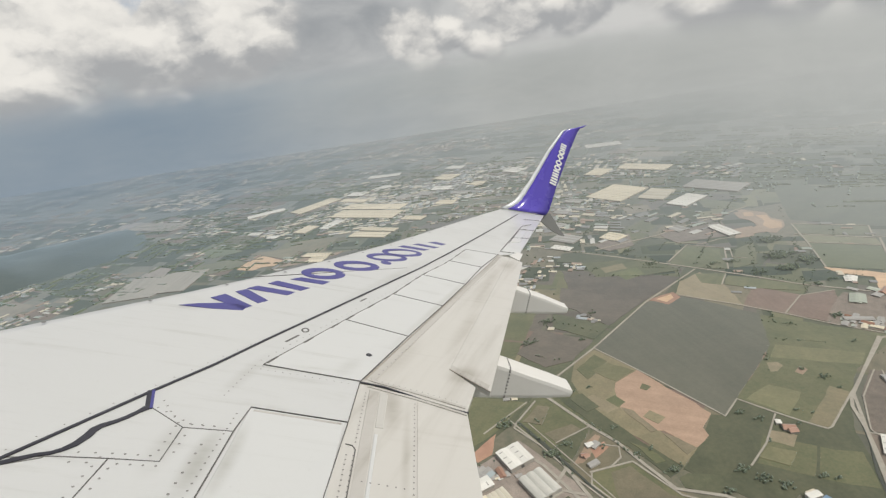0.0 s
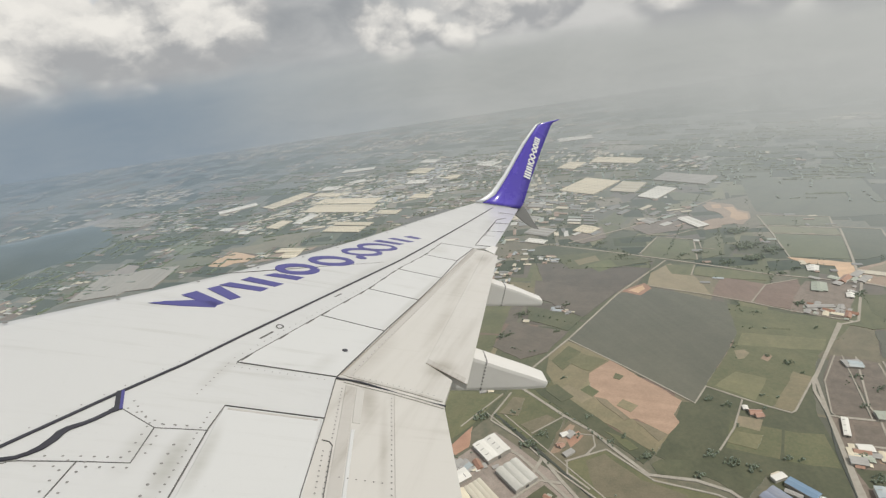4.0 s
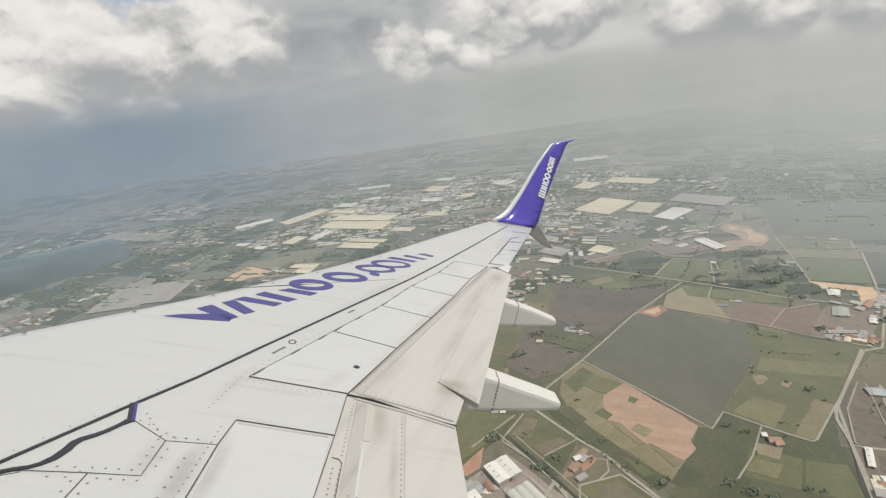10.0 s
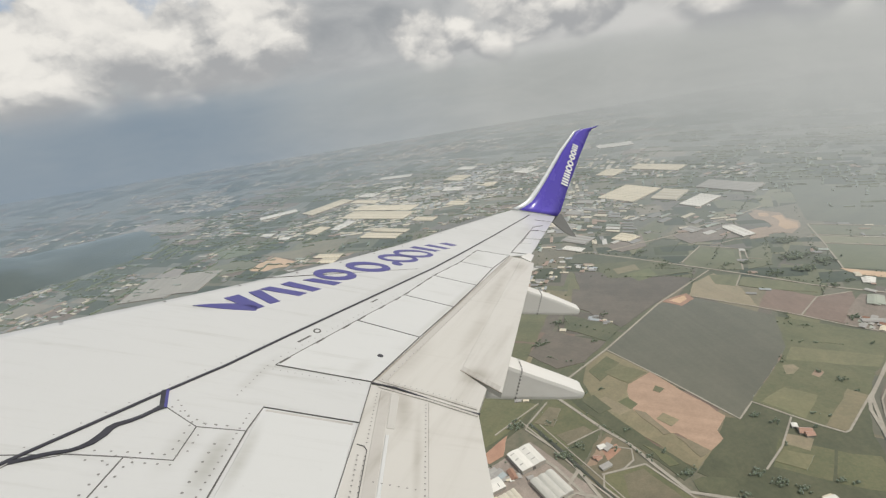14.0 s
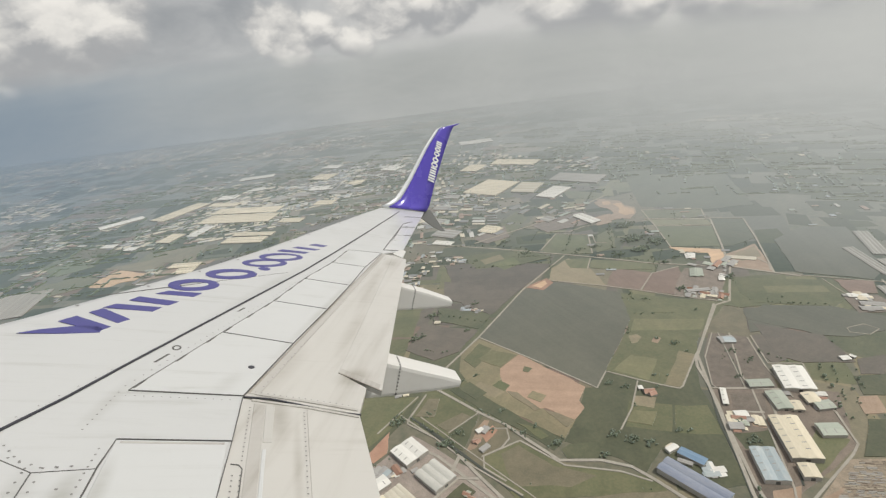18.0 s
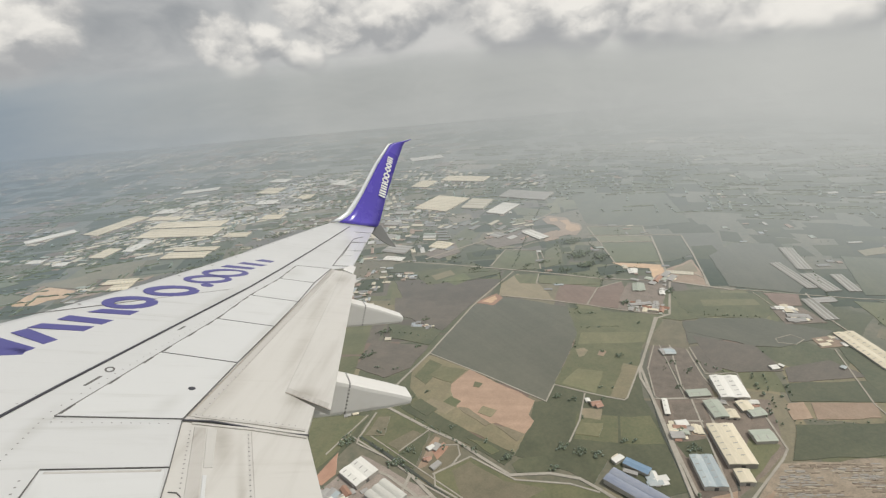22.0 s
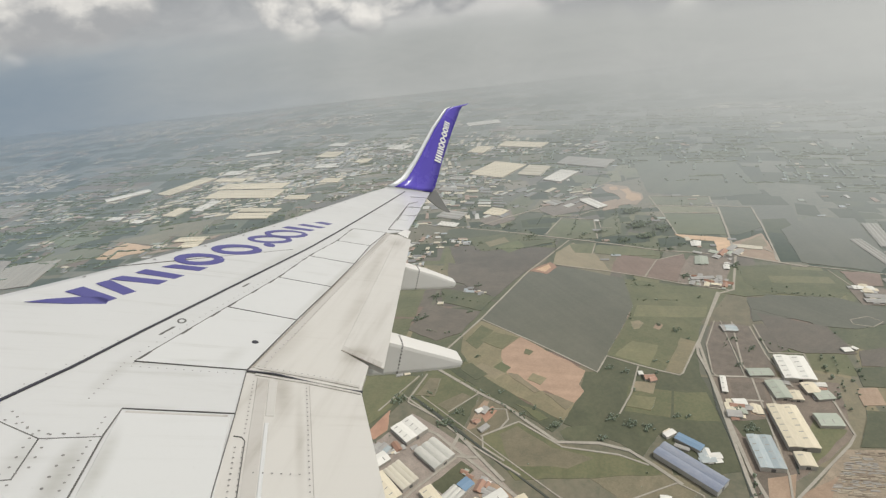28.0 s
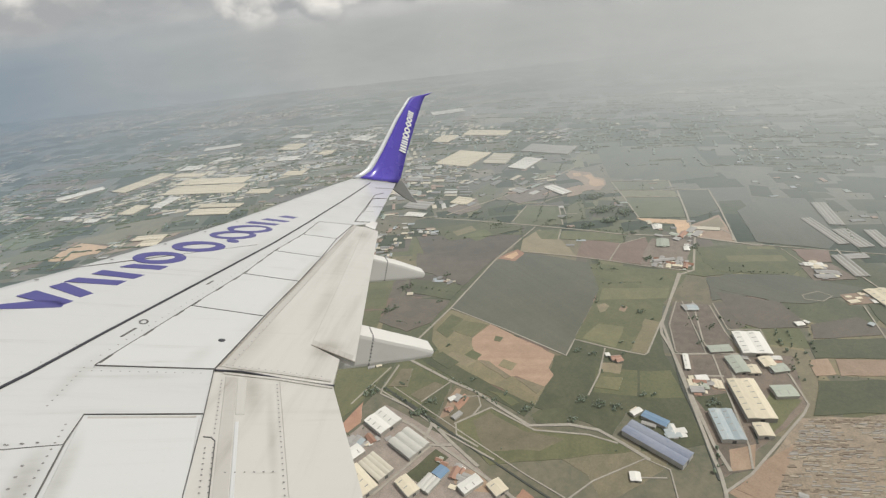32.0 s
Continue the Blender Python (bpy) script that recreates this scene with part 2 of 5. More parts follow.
def paint(name, base, dirt, amount, rough=0.32, coat=0.25, smears=0.0, stains=()):
    """Aircraft paint with streaks along the chord and broad grime."""
    m = bpy.data.materials.new(name)
    m.use_nodes = True
    n = Nodes(m.node_tree)
    at = n.add("ShaderNodeTexCoord").outputs["Object"]
    streaks = n.noise(n.add("ShaderNodeMapping", {0: at, 3: (9.0, 0.7, 1.0)}).outputs[0], 1.0, 6, 0.65)
    broad = n.noise(at, 0.8, 5, 0.6)
    specks = n.noise(at, 26.0, 3, 0.6)
    fac = n.math("MULTIPLY", n.ramp(streaks, 0.50, 0.78), n.ramp(broad, 0.35, 0.7))
    fac = n.math("ADD", n.math("MULTIPLY", fac, amount), n.math("MULTIPLY", n.ramp(specks, 0.62, 0.85), amount * 0.35))
    smear = n.noise(n.add("ShaderNodeMapping", {0: at, 3: (2.2, 0.5, 1.0)}).outputs[0], 1.0, 5, 0.7, 0.4)
    fac = n.math("ADD", fac, n.math("MULTIPLY", n.ramp(smear, 0.58, 0.80), amount * 0.45))
    if smears:
        along = n.add("ShaderNodeMapping", {0: at, 2: (0, 0, radians(20.5)), 3: (1, 1, 1)}).outputs[0]
        along = n.add("ShaderNodeMapping", {0: along, 3: (0.30, 4.2, 1.0)}).outputs[0]
        fac = n.math("ADD", fac, n.math("MULTIPLY", n.ramp(n.noise(along, 1.0, 6, 0.62, 0.3), 0.46, 0.78), smears))
    # soft blots of oil and dust: centre, half lengths, turn, strength
    for sx, sy, rx, ry, turn, power in stains:
        off = n.add("ShaderNodeVectorMath", {0: at, 1: (sx, sy, 0)}, operation="SUBTRACT").outputs[0]
        off = n.add("ShaderNodeMapping", {0: off, 2: (0, 0, radians(-turn))}).outputs[0]
        off = n.add("ShaderNodeMapping", {0: off, 3: (1 / rx, 1 / ry, 0.0)}).outputs[0]
        far = n.add("ShaderNodeVectorMath", {0: off}, operation="LENGTH").outputs["Value"]
        blot = n.math("MULTIPLY", n.ramp(far, 0.0, 1.0, power, 0.0), n.ramp(smear, 0.25, 0.75, 0.45, 1.15))
        fac = n.math("ADD", fac, blot)
    col = n.mix(n.math("MINIMUM", fac, 1.0), (*base, 1), (*dirt, 1))
    r = n.ramp(broad, 0.3, 0.7, rough, rough + 0.16)
    p = n.add("ShaderNodeBsdfPrincipled", {"Base Color": col, "Roughness": r, "Coat Weight": coat, "Coat Roughness": 0.12})
    b = n.add("ShaderNodeBump", {"Strength": 0.15, "Distance": 0.01, "Height": broad})
    n.tree.links.new(b.outputs[0], p.inputs["Normal"])
    n.add("ShaderNodeOutputMaterial", {0: p.outputs[0]})
    return m


WHITE = paint("white_wing_paint", (0.55, 0.553, 0.548), (0.34, 0.335, 0.305), 0.62, stains=((2.85, 0.96, 0.45, 0.11, 0, 0.9), (2.95, 1.20, 0.40, 0.12, 0, 0.35), (3.45, 0.50, 0.07, 0.45, 0, 0.5), (7.2, -0.12, 2.2, 0.14, -24, 0.3), (4.0, 1.0, 0.5, 0.1, -12, 0.35), (12.2, -2.75, 1.6, 0.2, -19, 0.35)))
PANEL = paint("white_panel_paint", (0.572, 0.576, 0.57), (0.34, 0.335, 0.305), 0.62, stains=((2.9, 0.80, 0.5, 0.09, 0, 0.7), (4.3, 0.22, 0.35, 0.12, -20, 0.3), (6.4, -0.75, 2.6, 0.08, -21, 0.45), (8.9, -1.2, 0.5, 0.3, -24, 0.4)))
FLAP = paint("grey_flap_paint", (0.545, 0.528, 0.495), (0.31, 0.285, 0.245), 0.3, 0.36, smears=0.42, stains=((4.48, -0.86, 0.20, 0.30, 40, 0.9), (5.6, -0.95, 0.9, 0.12, -18, 0.5), (4.6, -0.20, 0.8, 0.18, -21, 0.55), (7.4, -1.45, 1.6, 0.12, -17, 0.5), (3.75, -0.20, 0.45, 0.12, 0, 0.7), (3.2, -0.33, 0.8, 0.05, 0, 0.5), (8.8, -2.0, 0.5, 0.2, -18, 0.6)))
FAIRING = paint("grey_fairing_paint", (0.66, 0.645, 0.615), (0.50, 0.47, 0.43), 0.5, 0.4)
BAND = paint("worn_grey_band", (0.47, 0.45, 0.42), (0.27, 0.24, 0.20), 0.8, 0.42, smears=0.8)
GRIME = paint("brown_grime", (0.36, 0.325, 0.28), (0.21, 0.18, 0.145), 0.9, 0.5, smears=0.6)
GRIME_LIGHT = paint("pale_grey_wear", (0.50, 0.485, 0.455), (0.36, 0.335, 0.30), 0.6, 0.4)
PURPLE = paint("purple_paint", (0.085, 0.058, 0.43), (0.11, 0.085, 0.42), 0.3, 0.22, 0.6)
INK = paint("purple_marking", (0.064, 0.060, 0.235), (0.125, 0.120, 0.28), 0.5, 0.4)
LETTER = paint("white_marking", (0.82, 0.82, 0.82), (0.7, 0.7, 0.7), 0.3, 0.4)
SILVER = surface("bare_metal_edge", (0.66, 0.68, 0.70), (0.76, 0.78, 0.79), 0.6, 0.05, 0.42, metal=0.15)
SEAM = surface("dark_panel_gap", (0.07, 0.068, 0.065), (0.15, 0.145, 0.135), 0.4, 0.05, 0.6)
SEALANT = surface("dark_sealant", (0.022, 0.022, 0.03), (0.05, 0.05, 0.06), 0.5, 0.05, 0.5)
RIVET = surface("rivet_head", (0.16, 0.155, 0.15), (0.27, 0.26, 0.25), 0.2, 0.02, 0.5)
FIN = paint("dark_grey_fin_paint", (0.19, 0.19, 0.185), (0.12, 0.12, 0.12), 0.4, 0.4)
PANE = surface("dark_window_pane", (0.03, 0.035, 0.04), (0.05, 0.055, 0.06), 0.5, 0.1, 0.12, coat=0.5)


# ------------------------------------------------------------ building helpers
def part(name, bm, material, parent=None, label="", smooth=False):
    """One mesh object from a bmesh, under a thing or a part."""
    me = bpy.data.meshes.new(name)
    bm.to_mesh(me)
    bm.free()
    me.materials.append(material)
    if smooth:
        me.shade_smooth()
    ob = new(name, me)
    if parent:
        ob.parent = parent
    if label:
        ob["label"] = label
    return ob


def prism(bm, outline, z0, z1):
    """A straight-sided solid over a flat outline; z1 may be a list of top heights."""
    tops = z1 if isinstance(z1, (list, tuple)) else [z1] * len(outline)
    area = sum(a[0] * b[1] - b[0] * a[1] for a, b in zip(outline, outline[1:] + outline[:1]))
    if area < 0:
        outline, tops = outline[::-1], list(tops)[::-1]
    lo = [bm.verts.new((x, y, z0)) for x, y in outline]
    hi = [bm.verts.new((x, y, z)) for (x, y), z in zip(outline, tops)]
    bm.faces.new(hi)
    bm.faces.new(lo[::-1])
    for i in range(len(lo)):
        j = (i + 1) % len(lo)
        bm.faces.new((lo[i], lo[j], hi[j], hi[i]))


def ribbon(bm, line, width, z0, z1, closed=False):
    """A strip of one width along a line, with real thickness."""
    pts = [Vector(p).to_2d() for p in line]
    left, right = [], []
    for i, p in enumerate(pts):
        a = pts[max(i - 1, 0)]
        b = pts[min(i + 1, len(pts) - 1)]
        d = (b - a).normalized()
        side = Vector((-d.y, d.x)) * (width[i] if isinstance(width, (list, tuple)) else width) / 2
        left.append(p + side)
        right.append(p - side)
    rows = [[bm.verts.new((*p, z)) for p in row] for row, z in ((left, z1), (right, z1), (left, z0), (right, z0))]
    for i in range(len(pts) - 1):
        lt, rt, lb, rb = rows
        bm.faces.new((lt[i], rt[i], rt[i + 1], lt[i + 1]))
        bm.faces.new((lb[i], lt[i], lt[i + 1], lb[i + 1]))
        bm.faces.new((rt[i], rb[i], rb[i + 1], rt[i + 1]))
    lt, rt, lb, rb = rows
    bm.faces.new((lt[0], lb[0], rb[0], rt[0]))
    bm.faces.new((rt[-1], rb[-1], lb[-1], lt[-1]))


def loft(bm, rings, close_ends=True):
    """Skin over closed rings of equal length."""
    vs = [[bm.verts.new(p) for p in ring] for ring in rings]
    k = len(vs[0])
    for a, b in zip(vs, vs[1:]):
        for i in range(k):
            j = (i + 1) % k
            bm.faces.new((a[i], a[j], b[j], b[i]))
    if close_ends:
        bm.faces.new(vs[0][::-1])
        bm.faces.new(vs[-1])
    bmesh.ops.recalc_face_normals(bm, faces=bm.faces[:])


def lerp_line(line, u):
    """The second coordinate of a polyline at the first coordinate u."""
    for (a, va), (b, vb) in zip(line, line[1:]):
        if u <= b:
            break
    return va + (vb - va) * (u - a) / (b - a)


# ------------------------------------------------------------ the wing
# wing axes: x outboard along the span, y forward, z out of the upper skin; its origin lies under the window
wing = tagged(new("aircraft_wing"), "white airliner wing with purple winglet and extended flaps", "aircraft wing")
wing.matrix_world = pose(-0.785, -0.026, 660.676, 19.272, 4.919, 78.126)
LEAD = [(-1.2, 6.55), (4.05, 3.14), (5.31, 2.27), (6.87, 1.28), (8.75, 0.24), (11.0, -0.82), (13.14, -1.85), (15.04, -2.81), (15.5, -3.05)]
TRAIL = [(-1.2, 0.20), (2.69, 0.15), (4.08, 0.09), (9.44, -1.94), (9.80, -2.42), (15.38, -4.26), (15.5, -4.30)]
SPOILER_FRONT = [(4.13, 0.92), (5.34, 0.38), (6.38, -0.09), (7.41, -0.48), (8.43, -0.95), (9.41, -1.31)]
SPOILER_REAR = [(4.08, 0.09), (5.16, -0.31), (6.24, -0.73), (7.29, -1.12), (8.37, -1.49), (9.44, -1.94)]


def wing_skin():
    bm = bmesh.new()
    rings = []
    for u in (-1.2, 0.6, 2.69, 4.08, 5.5, 6.2, 7.5, 8.94, 9.44, 9.8, 11.24, 13.55, 15.04):
        le, te = lerp_line(LEAD, u), lerp_line(TRAIL, u)
        c = le - te
        t = 0.115 * c
        top = [(te, 0.0), (te + 0.35 * c, 0.0), (te + 0.70 * c, 0.0), (te + 0.93 * c, -0.004 * c), (te + 0.975 * c, -0.010 * c), (te + 0.995 * c, -0.022 * c)]
        low = [(le, -0.040 * c), (te + 0.985 * c, -0.065 * c), (te + 0.90 * c, -0.85 * t), (te + 0.6 * c, -t), (te + 0.25 * c, -0.55 * t), (te, -0.03)]
        rings.append([(u, v, z) for v, z in top + low])
    # the tip slants aft to meet the winglet
    last = rings[-1]
    front = max(p[1] for p in last)
    rings.append([(u + 0.02 + 0.235 * (front - v), v - 0.075 * (front - v), z) for u, v, z in last])
    loft(bm, rings)
    ob = part("wing_skin", bm, WHITE, wing)
    for p in ob.data.polygons:
        p.use_smooth = abs(p.normal.z) < 0.995
    return ob


wing_skin()


def slab(name, outline, thick, material, top=0.0, label="", tops=None, parent=wing):
    bm = bmesh.new()
    prism(bm, outline, (min(tops) if tops else top) - thick, tops or top)
    bmesh.ops.bevel(bm, geom=[e for e in bm.edges if all(v.co.z > (min(tops) if tops else top) - thick * 0.5 for v in e.verts)], offset=0.004, segments=1, affect="EDGES")
    return part(name, bm, material, parent, label)


def between(a, b, f):
    return (a[0] + (b[0] - a[0]) * f, a[1] + (b[1] - a[1]) * f)


# spoilers: five plates just proud of the skin, with gaps between them
for i in range(5):
    f0, f1, r1, r0 = SPOILER_FRONT[i], SPOILER_FRONT[i + 1], SPOILER_REAR[i + 1], SPOILER_REAR[i]
    e = 0.008
    slab("spoiler", [between(f0, f1, e), between(f0, f1, 1 - e), between(r0, r1, 1 - e), between(r0, r1, e)], 0.05, PANEL, 0.007)
# inboard spoiler beside the body
slab("spoiler", [(0.2, 0.83), (3.48, 0.83), (3.46, 0.14), (0.2, 0.18)], 0.05, PANEL, 0.007)
# flaps
slab("inboard_flap", [(-1.2, 0.45), (2.69, 0.40), (4.06, 0.35), (4.06, 0.065), (3.96, -0.37), (3.83, -0.83), (2.9, -0.84), (-1.2, -0.86)], 0.09, FLAP, -0.004, "grey-white inboard flap with worn paint")
slab("outboard_flap", [(4.30, 0.30), (4.10, 0.30), (4.10, 0.06), (3.99, -0.37), (3.86, -0.83), (4.30, -0.95), (4.56, -0.72), (9.40, -2.19), (9.42, -1.80)], 0.09, FLAP, -0.004, "grey-white outboard flap with worn paint")
slab("aft_flap", [(4.555, -0.715), (4.24, -1.08), (9.17, -2.36), (9.40, -2.165)], 0.05, FLAP, 0.002, "grey-white rear flap segment")
slab("flap_end_plate", [(9.20, -2.30), (9.45, -2.15), (9.85, -2.38), (9.78, -2.48)], 0.05, FAIRING, 0.02)
slab("aileron", [(9.75, -2.05), (12.78, -3.06), (13.1, -3.50), (9.86, -2.43)], 0.03, PANEL, 0.006)
slab("aileron_tab", [(10.7, -2.40), (12.2, -2.88), (12.35, -3.08), (10.8, -2.62)], 0.03, PANEL, 0.012)
# lighter band on the flaps behind the spoilers
slab("seal_strip", [(-1.2, 0.02), (2.7, 0.01), (3.98, 0.0), (3.965, -0.085), (2.74, -0.075), (-1.2, -0.07)], 0.004, BAND, 0.002)
slab("wear_patch", [(3.46, -0.088), (3.955, -0.09), (3.94, -0.16), (3.46, -0.15)], 0.003, GRIME_LIGHT, 0.0015, "faint grey scuffed strip")
slab("wear_patch", [(2.3, -0.078), (3.38, -0.088), (3.38, -0.115), (2.3, -0.105)], 0.003, PANEL, 0.0015)
slab("seal_strip", [(4.14, 0.045), (9.43, -1.955), (9.42, -2.02), (4.12, -0.03)], 0.004, BAND, 0.002)
slab("grime_streak", [(4.14, 0.065), (9.43, -1.945), (9.43, -1.957), (4.14, 0.043)], 0.004, GRIME, 0.0035)
slab("grime_streak", [(4.27, -1.06), (4.56, -0.72), (4.66, -0.75), (4.36, -1.09)], 0.004, BAND, 0.0032)


def seam(line, width=0.016, material=SEAM, name="panel_gap", z=0.0085, label=""):
    bm = bmesh.new()
    ribbon(bm, line, width, z - 0.006, z)
    return part(name, bm, material, wing, label)


seam([(0.5, 2.97), (2.59, 2.01), (3.51, 1.55), (4.0, 1.29), (4.64, 1.0), (5.49, 0.60), (6.66, 0.05), (7.79, -0.48), (9.05, -1.02), (11.22, -1.92), (14.69, -3.33)], 0.024, SEALANT, "sealant_line", 0.010, "long dark sealant line")
bm = bmesh.new()
ribbon(bm, [(2.60, 1.985), (2.67, 1.90), (2.73, 1.82), (2.76, 1.76), (2.80, 1.72), (2.86, 1.685), (2.95, 1.665), (3.01, 1.665), (3.06, 1.645), (3.12, 1.59), (3.18, 1.55), (3.26, 1.51), (3.31, 1.485)],
       [0.03, 0.034, 0.03, 0.028, 0.032, 0.044, 0.05, 0.05, 0.042, 0.034, 0.032, 0.032, 0.05], 0.004, 0.0095)
part("sealant_curve", bm, SEALANT, wing, "wavy dark sealant bead")
seam([(3.30, 1.47), (3.52, 1.555)], 0.046, SEALANT, "sealant_patch", 0.0105)
seam([(3.31, 1.455), (3.53, 1.54)], 0.020, INK, "paint_patch", 0.0112, "dark blue patch")
seam(SPOILER_FRONT, 0.0075)
for i in range(1, 6):
    seam([SPOILER_FRONT[i], SPOILER_REAR[i]], 0.0061)
seam([(4.13, 0.92), (4.09, 0.09)], 0.0095)
seam(SPOILER_REAR, 0.0095, z=0.0095)
seam([(0.2, 0.20), (2.69, 0.16), (3.47, 0.115), (4.08, 0.09)], 0.0068, z=0.0095)
seam([(0.2, 0.86), (2.55, 0.86), (3.20, 0.855), (3.49, 0.83), (3.47, 0.12)], 0.0082, z=0.0095)
seam([(4.08, 0.09), (4.06, -0.12), (3.97, -0.37), (3.87, -0.61), (3.84, -0.84)], 0.020, SEALANT, "flap_gap", 0.004)
seam([(0.2, -0.41), (2.8, -0.41), (3.90, -0.41)], 0.005, BAND, z=0.001)
seam([(3.22, 0.10), (3.21, 0.05), (3.17, 0.025), (0.4, 0.03)], 0.006, SEAM, z=0.003)
seam([(4.56, -0.72), (4.24, -1.08)], 0.010, GRIME, "flap_joint", 0.0055)
seam([(9.72, -2.02), (12.81, -3.06), (13.31, -3.41)], 0.0122)
seam([(9.72, -2.02), (9.82, -2.42)], 0.0102)
seam([(10.6, -2.35), (12.3, -2.9), (12.45, -3.1)], 0.0095, z=0.014)
for u, w in ((11.2, 0.5), (12.3, 0.55), (13.9, 0.4)):
    seam([(u, lerp_line([(9.72, -2.02), (12.81, -3.06), (15.4, -3.7)], u)), (u + 0.22, lerp_line(TRAIL, u + 0.22))], 0.0109, z=0.014)
seam([(6.05, 1.80), (7.64, -0.25)], 0.0054, z=0.002)
seam([(3.33, 1.46), (3.16, 1.18), (3.19, 0.86)], 0.0068, z=0.002)
seam([(3.16, 1.18), (2.81, 1.17), (2.78, 1.45), (2.74, 1.74), (2.60, 2.3)], 0.0082, z=0.002)
seam([(2.78, 1.45), (1.4, 1.46)], 0.0082, z=0.002)
seam([(2.72, 1.78), (2.60, 1.98), (1.5, 2.4)], 0.0068, z=0.002)
bm = bmesh.new()
bmesh.ops.create_cone(bm, cap_ends=True, segments=14, radius1=0.030, radius2=0.028, depth=0.004, matrix=pose(4.59, 0.06, 0.010))
part("drain_hole", bm, SEALANT, wing, "small round dark hole")

seam([(3.452, 0.80), (3.435, 0.16)], 0.02, BAND, "grime_streak", 0.0082)
seam([(4.035, 0.02), (3.94, -0.40), (3.81, -0.82)], 0.03, BAND, "grime_streak", 0.0042)
seam([(4.135, 0.0), (4.03, -0.42), (3.91, -0.82)], 0.03, BAND, "grime_streak", 0.0042)

# rivets, in rows along the panel edges
bm = bmesh.new()


def rivets(line, step, r=0.0085, z=0.001):
    for (a, b) in zip(line, line[1:]):
        n = max(1, int(math.dist(a, b) / step))
        for i in range(n):
            x, y = between(a, b, i / n)
            vs = [bm.verts.new((x + r * math.cos(k * 1.0472), y + r * math.sin(k * 1.0472), z + 0.002)) for k in range(6)]
            bm.faces.new(vs)


for off in (0.045, -0.045):
    rivets([(3.38 + off, 1.42), (3.20, 1.18 + off), (3.22, 0.92)], 0.07)
    rivets([(3.16, 1.18 + off), (2.82, 1.17 + off)], 0.07)
    rivets([(2.81 + off, 1.17), (2.78 + off, 1.45), (2.74 + off, 1.72)], 0.07)
    rivets([(2.78, 1.45 + off), (1.6, 1.46 + off)], 0.08)
    rivets([(0.3, 0.055 + off * 0.55), (3.15, 0.055 + off * 0.55)], 0.05, 0.007)
rivets([(3.25, 0.035), (3.97, 0.025)], 0.05, 0.007)
rivets([(0.3, -0.385), (3.91, -0.385)], 0.055, 0.007)
rivets([(2.86, -0.05), (2.84, -0.38)], 0.055, 0.007)
rivets([(0.6, 0.93), (2.6, 0.92), (3.45, 0.90)], 0.06, 0.008)
rivets([(1.2, 1.02), (3.10, 1.00)], 0.09, 0.010)
rivets([(3.60, 1.06), (4.10, 0.98), (4.2, 0.30)], 0.06, 0.007)
rivets([(4.05, 0.92), (4.02, 0.12)], 0.06, 0.006, 0.004)
rivets([(4.02, 0.0), (3.93, -0.40), (3.82, -0.78)], 0.05, 0.006)
rivets([(4.16, 0.0), (4.07, -0.40), (3.97, -0.80)], 0.05, 0.006)
rivets([(4.22, 0.03), (5.2, -0.36), (9.3, -1.95)], 0.07, 0.008, 0.003)
rivets([(4.25, -0.06), (9.3, -2.03)], 0.09, 0.007, 0.003)
rivets([(4.50, -0.82), (4.30, -1.04)], 0.05, 0.006, 0.004)
rivets([(4.2, 0.96), (5.4, 0.43), (6.44, -0.04), (9.4, -1.26)], 0.10, 0.007)
rivets([(1.0, 2.82), (2.6, 2.07), (4.6, 1.05)], 0.16, 0.006)
for u in [4.3 + 0.75 * i for i in range(14)]:
    rivets([(u, lerp_line(LEAD, u) - 0.16), (u + 0.03, lerp_line(LEAD, u) - 0.17)], 0.04, 0.020)
tagged(part("rivets", bm, RIVET, wing, "rows of small grey rivet heads"), kind="stuff")

# hinge marks along the spoiler front line
for i in range(5):
    for f in (0.10, 0.50, 0.85):
        x, y = between(SPOILER_FRONT[i], SPOILER_FRONT[i + 1], f)
        slab("hinge_cover", [(x - 0.10, y + 0.05), (x + 0.04, y - 0.01), (x + 0.05, y - 0.035), (x - 0.09, y + 0.02)], 0.012, SEAM, 0.012)
slab("small_marking", [(4.62, 0.86), (4.80, 0.78), (4.80, 0.755), (4.62, 0.835)], 0.002, SEAM, 0.0025)
slab("small_marking", [(5.95, 0.30), (6.08, 0.24), (6.08, 0.215), (5.95, 0.275)], 0.002, SEAM, 0.0025)
bm = bmesh.new()
ringp = [(4.93 + 0.045 * math.cos(k * 0.5236), 0.73 + 0.032 * math.sin(k * 0.5236)) for k in range(13)]
ribbon(bm, ringp, 0.016, 0.0, 0.0028)
part("round_marking", bm, SEAM, wing)


# the purple marking on the upper skin: plain bars and rings
def marking(name, outline, z=0.003):
    bm = bmesh.new()
    prism(bm, outline, 0.0005, z)
    return part(name, bm, INK, wing)


def ring_marking(c, a, b, tilt, w, start=0, stop=24):
    """A ring drawn as a ribbon round an ellipse."""
    bm = bmesh.new()
    ca, sa = math.cos(tilt), math.sin(tilt)
    pts = []
    for k in range(start, stop + 1):
        x, y = a * math.cos(k * math.tau / 24), b * math.sin(k * math.tau / 24)
        pts.append((c[0] + ca * x - sa * y, c[1] + sa * x + ca * y))
    ribbon(bm, pts, w, 0.0005, 0.003)
    return part("marking_ring", bm, INK, wing)


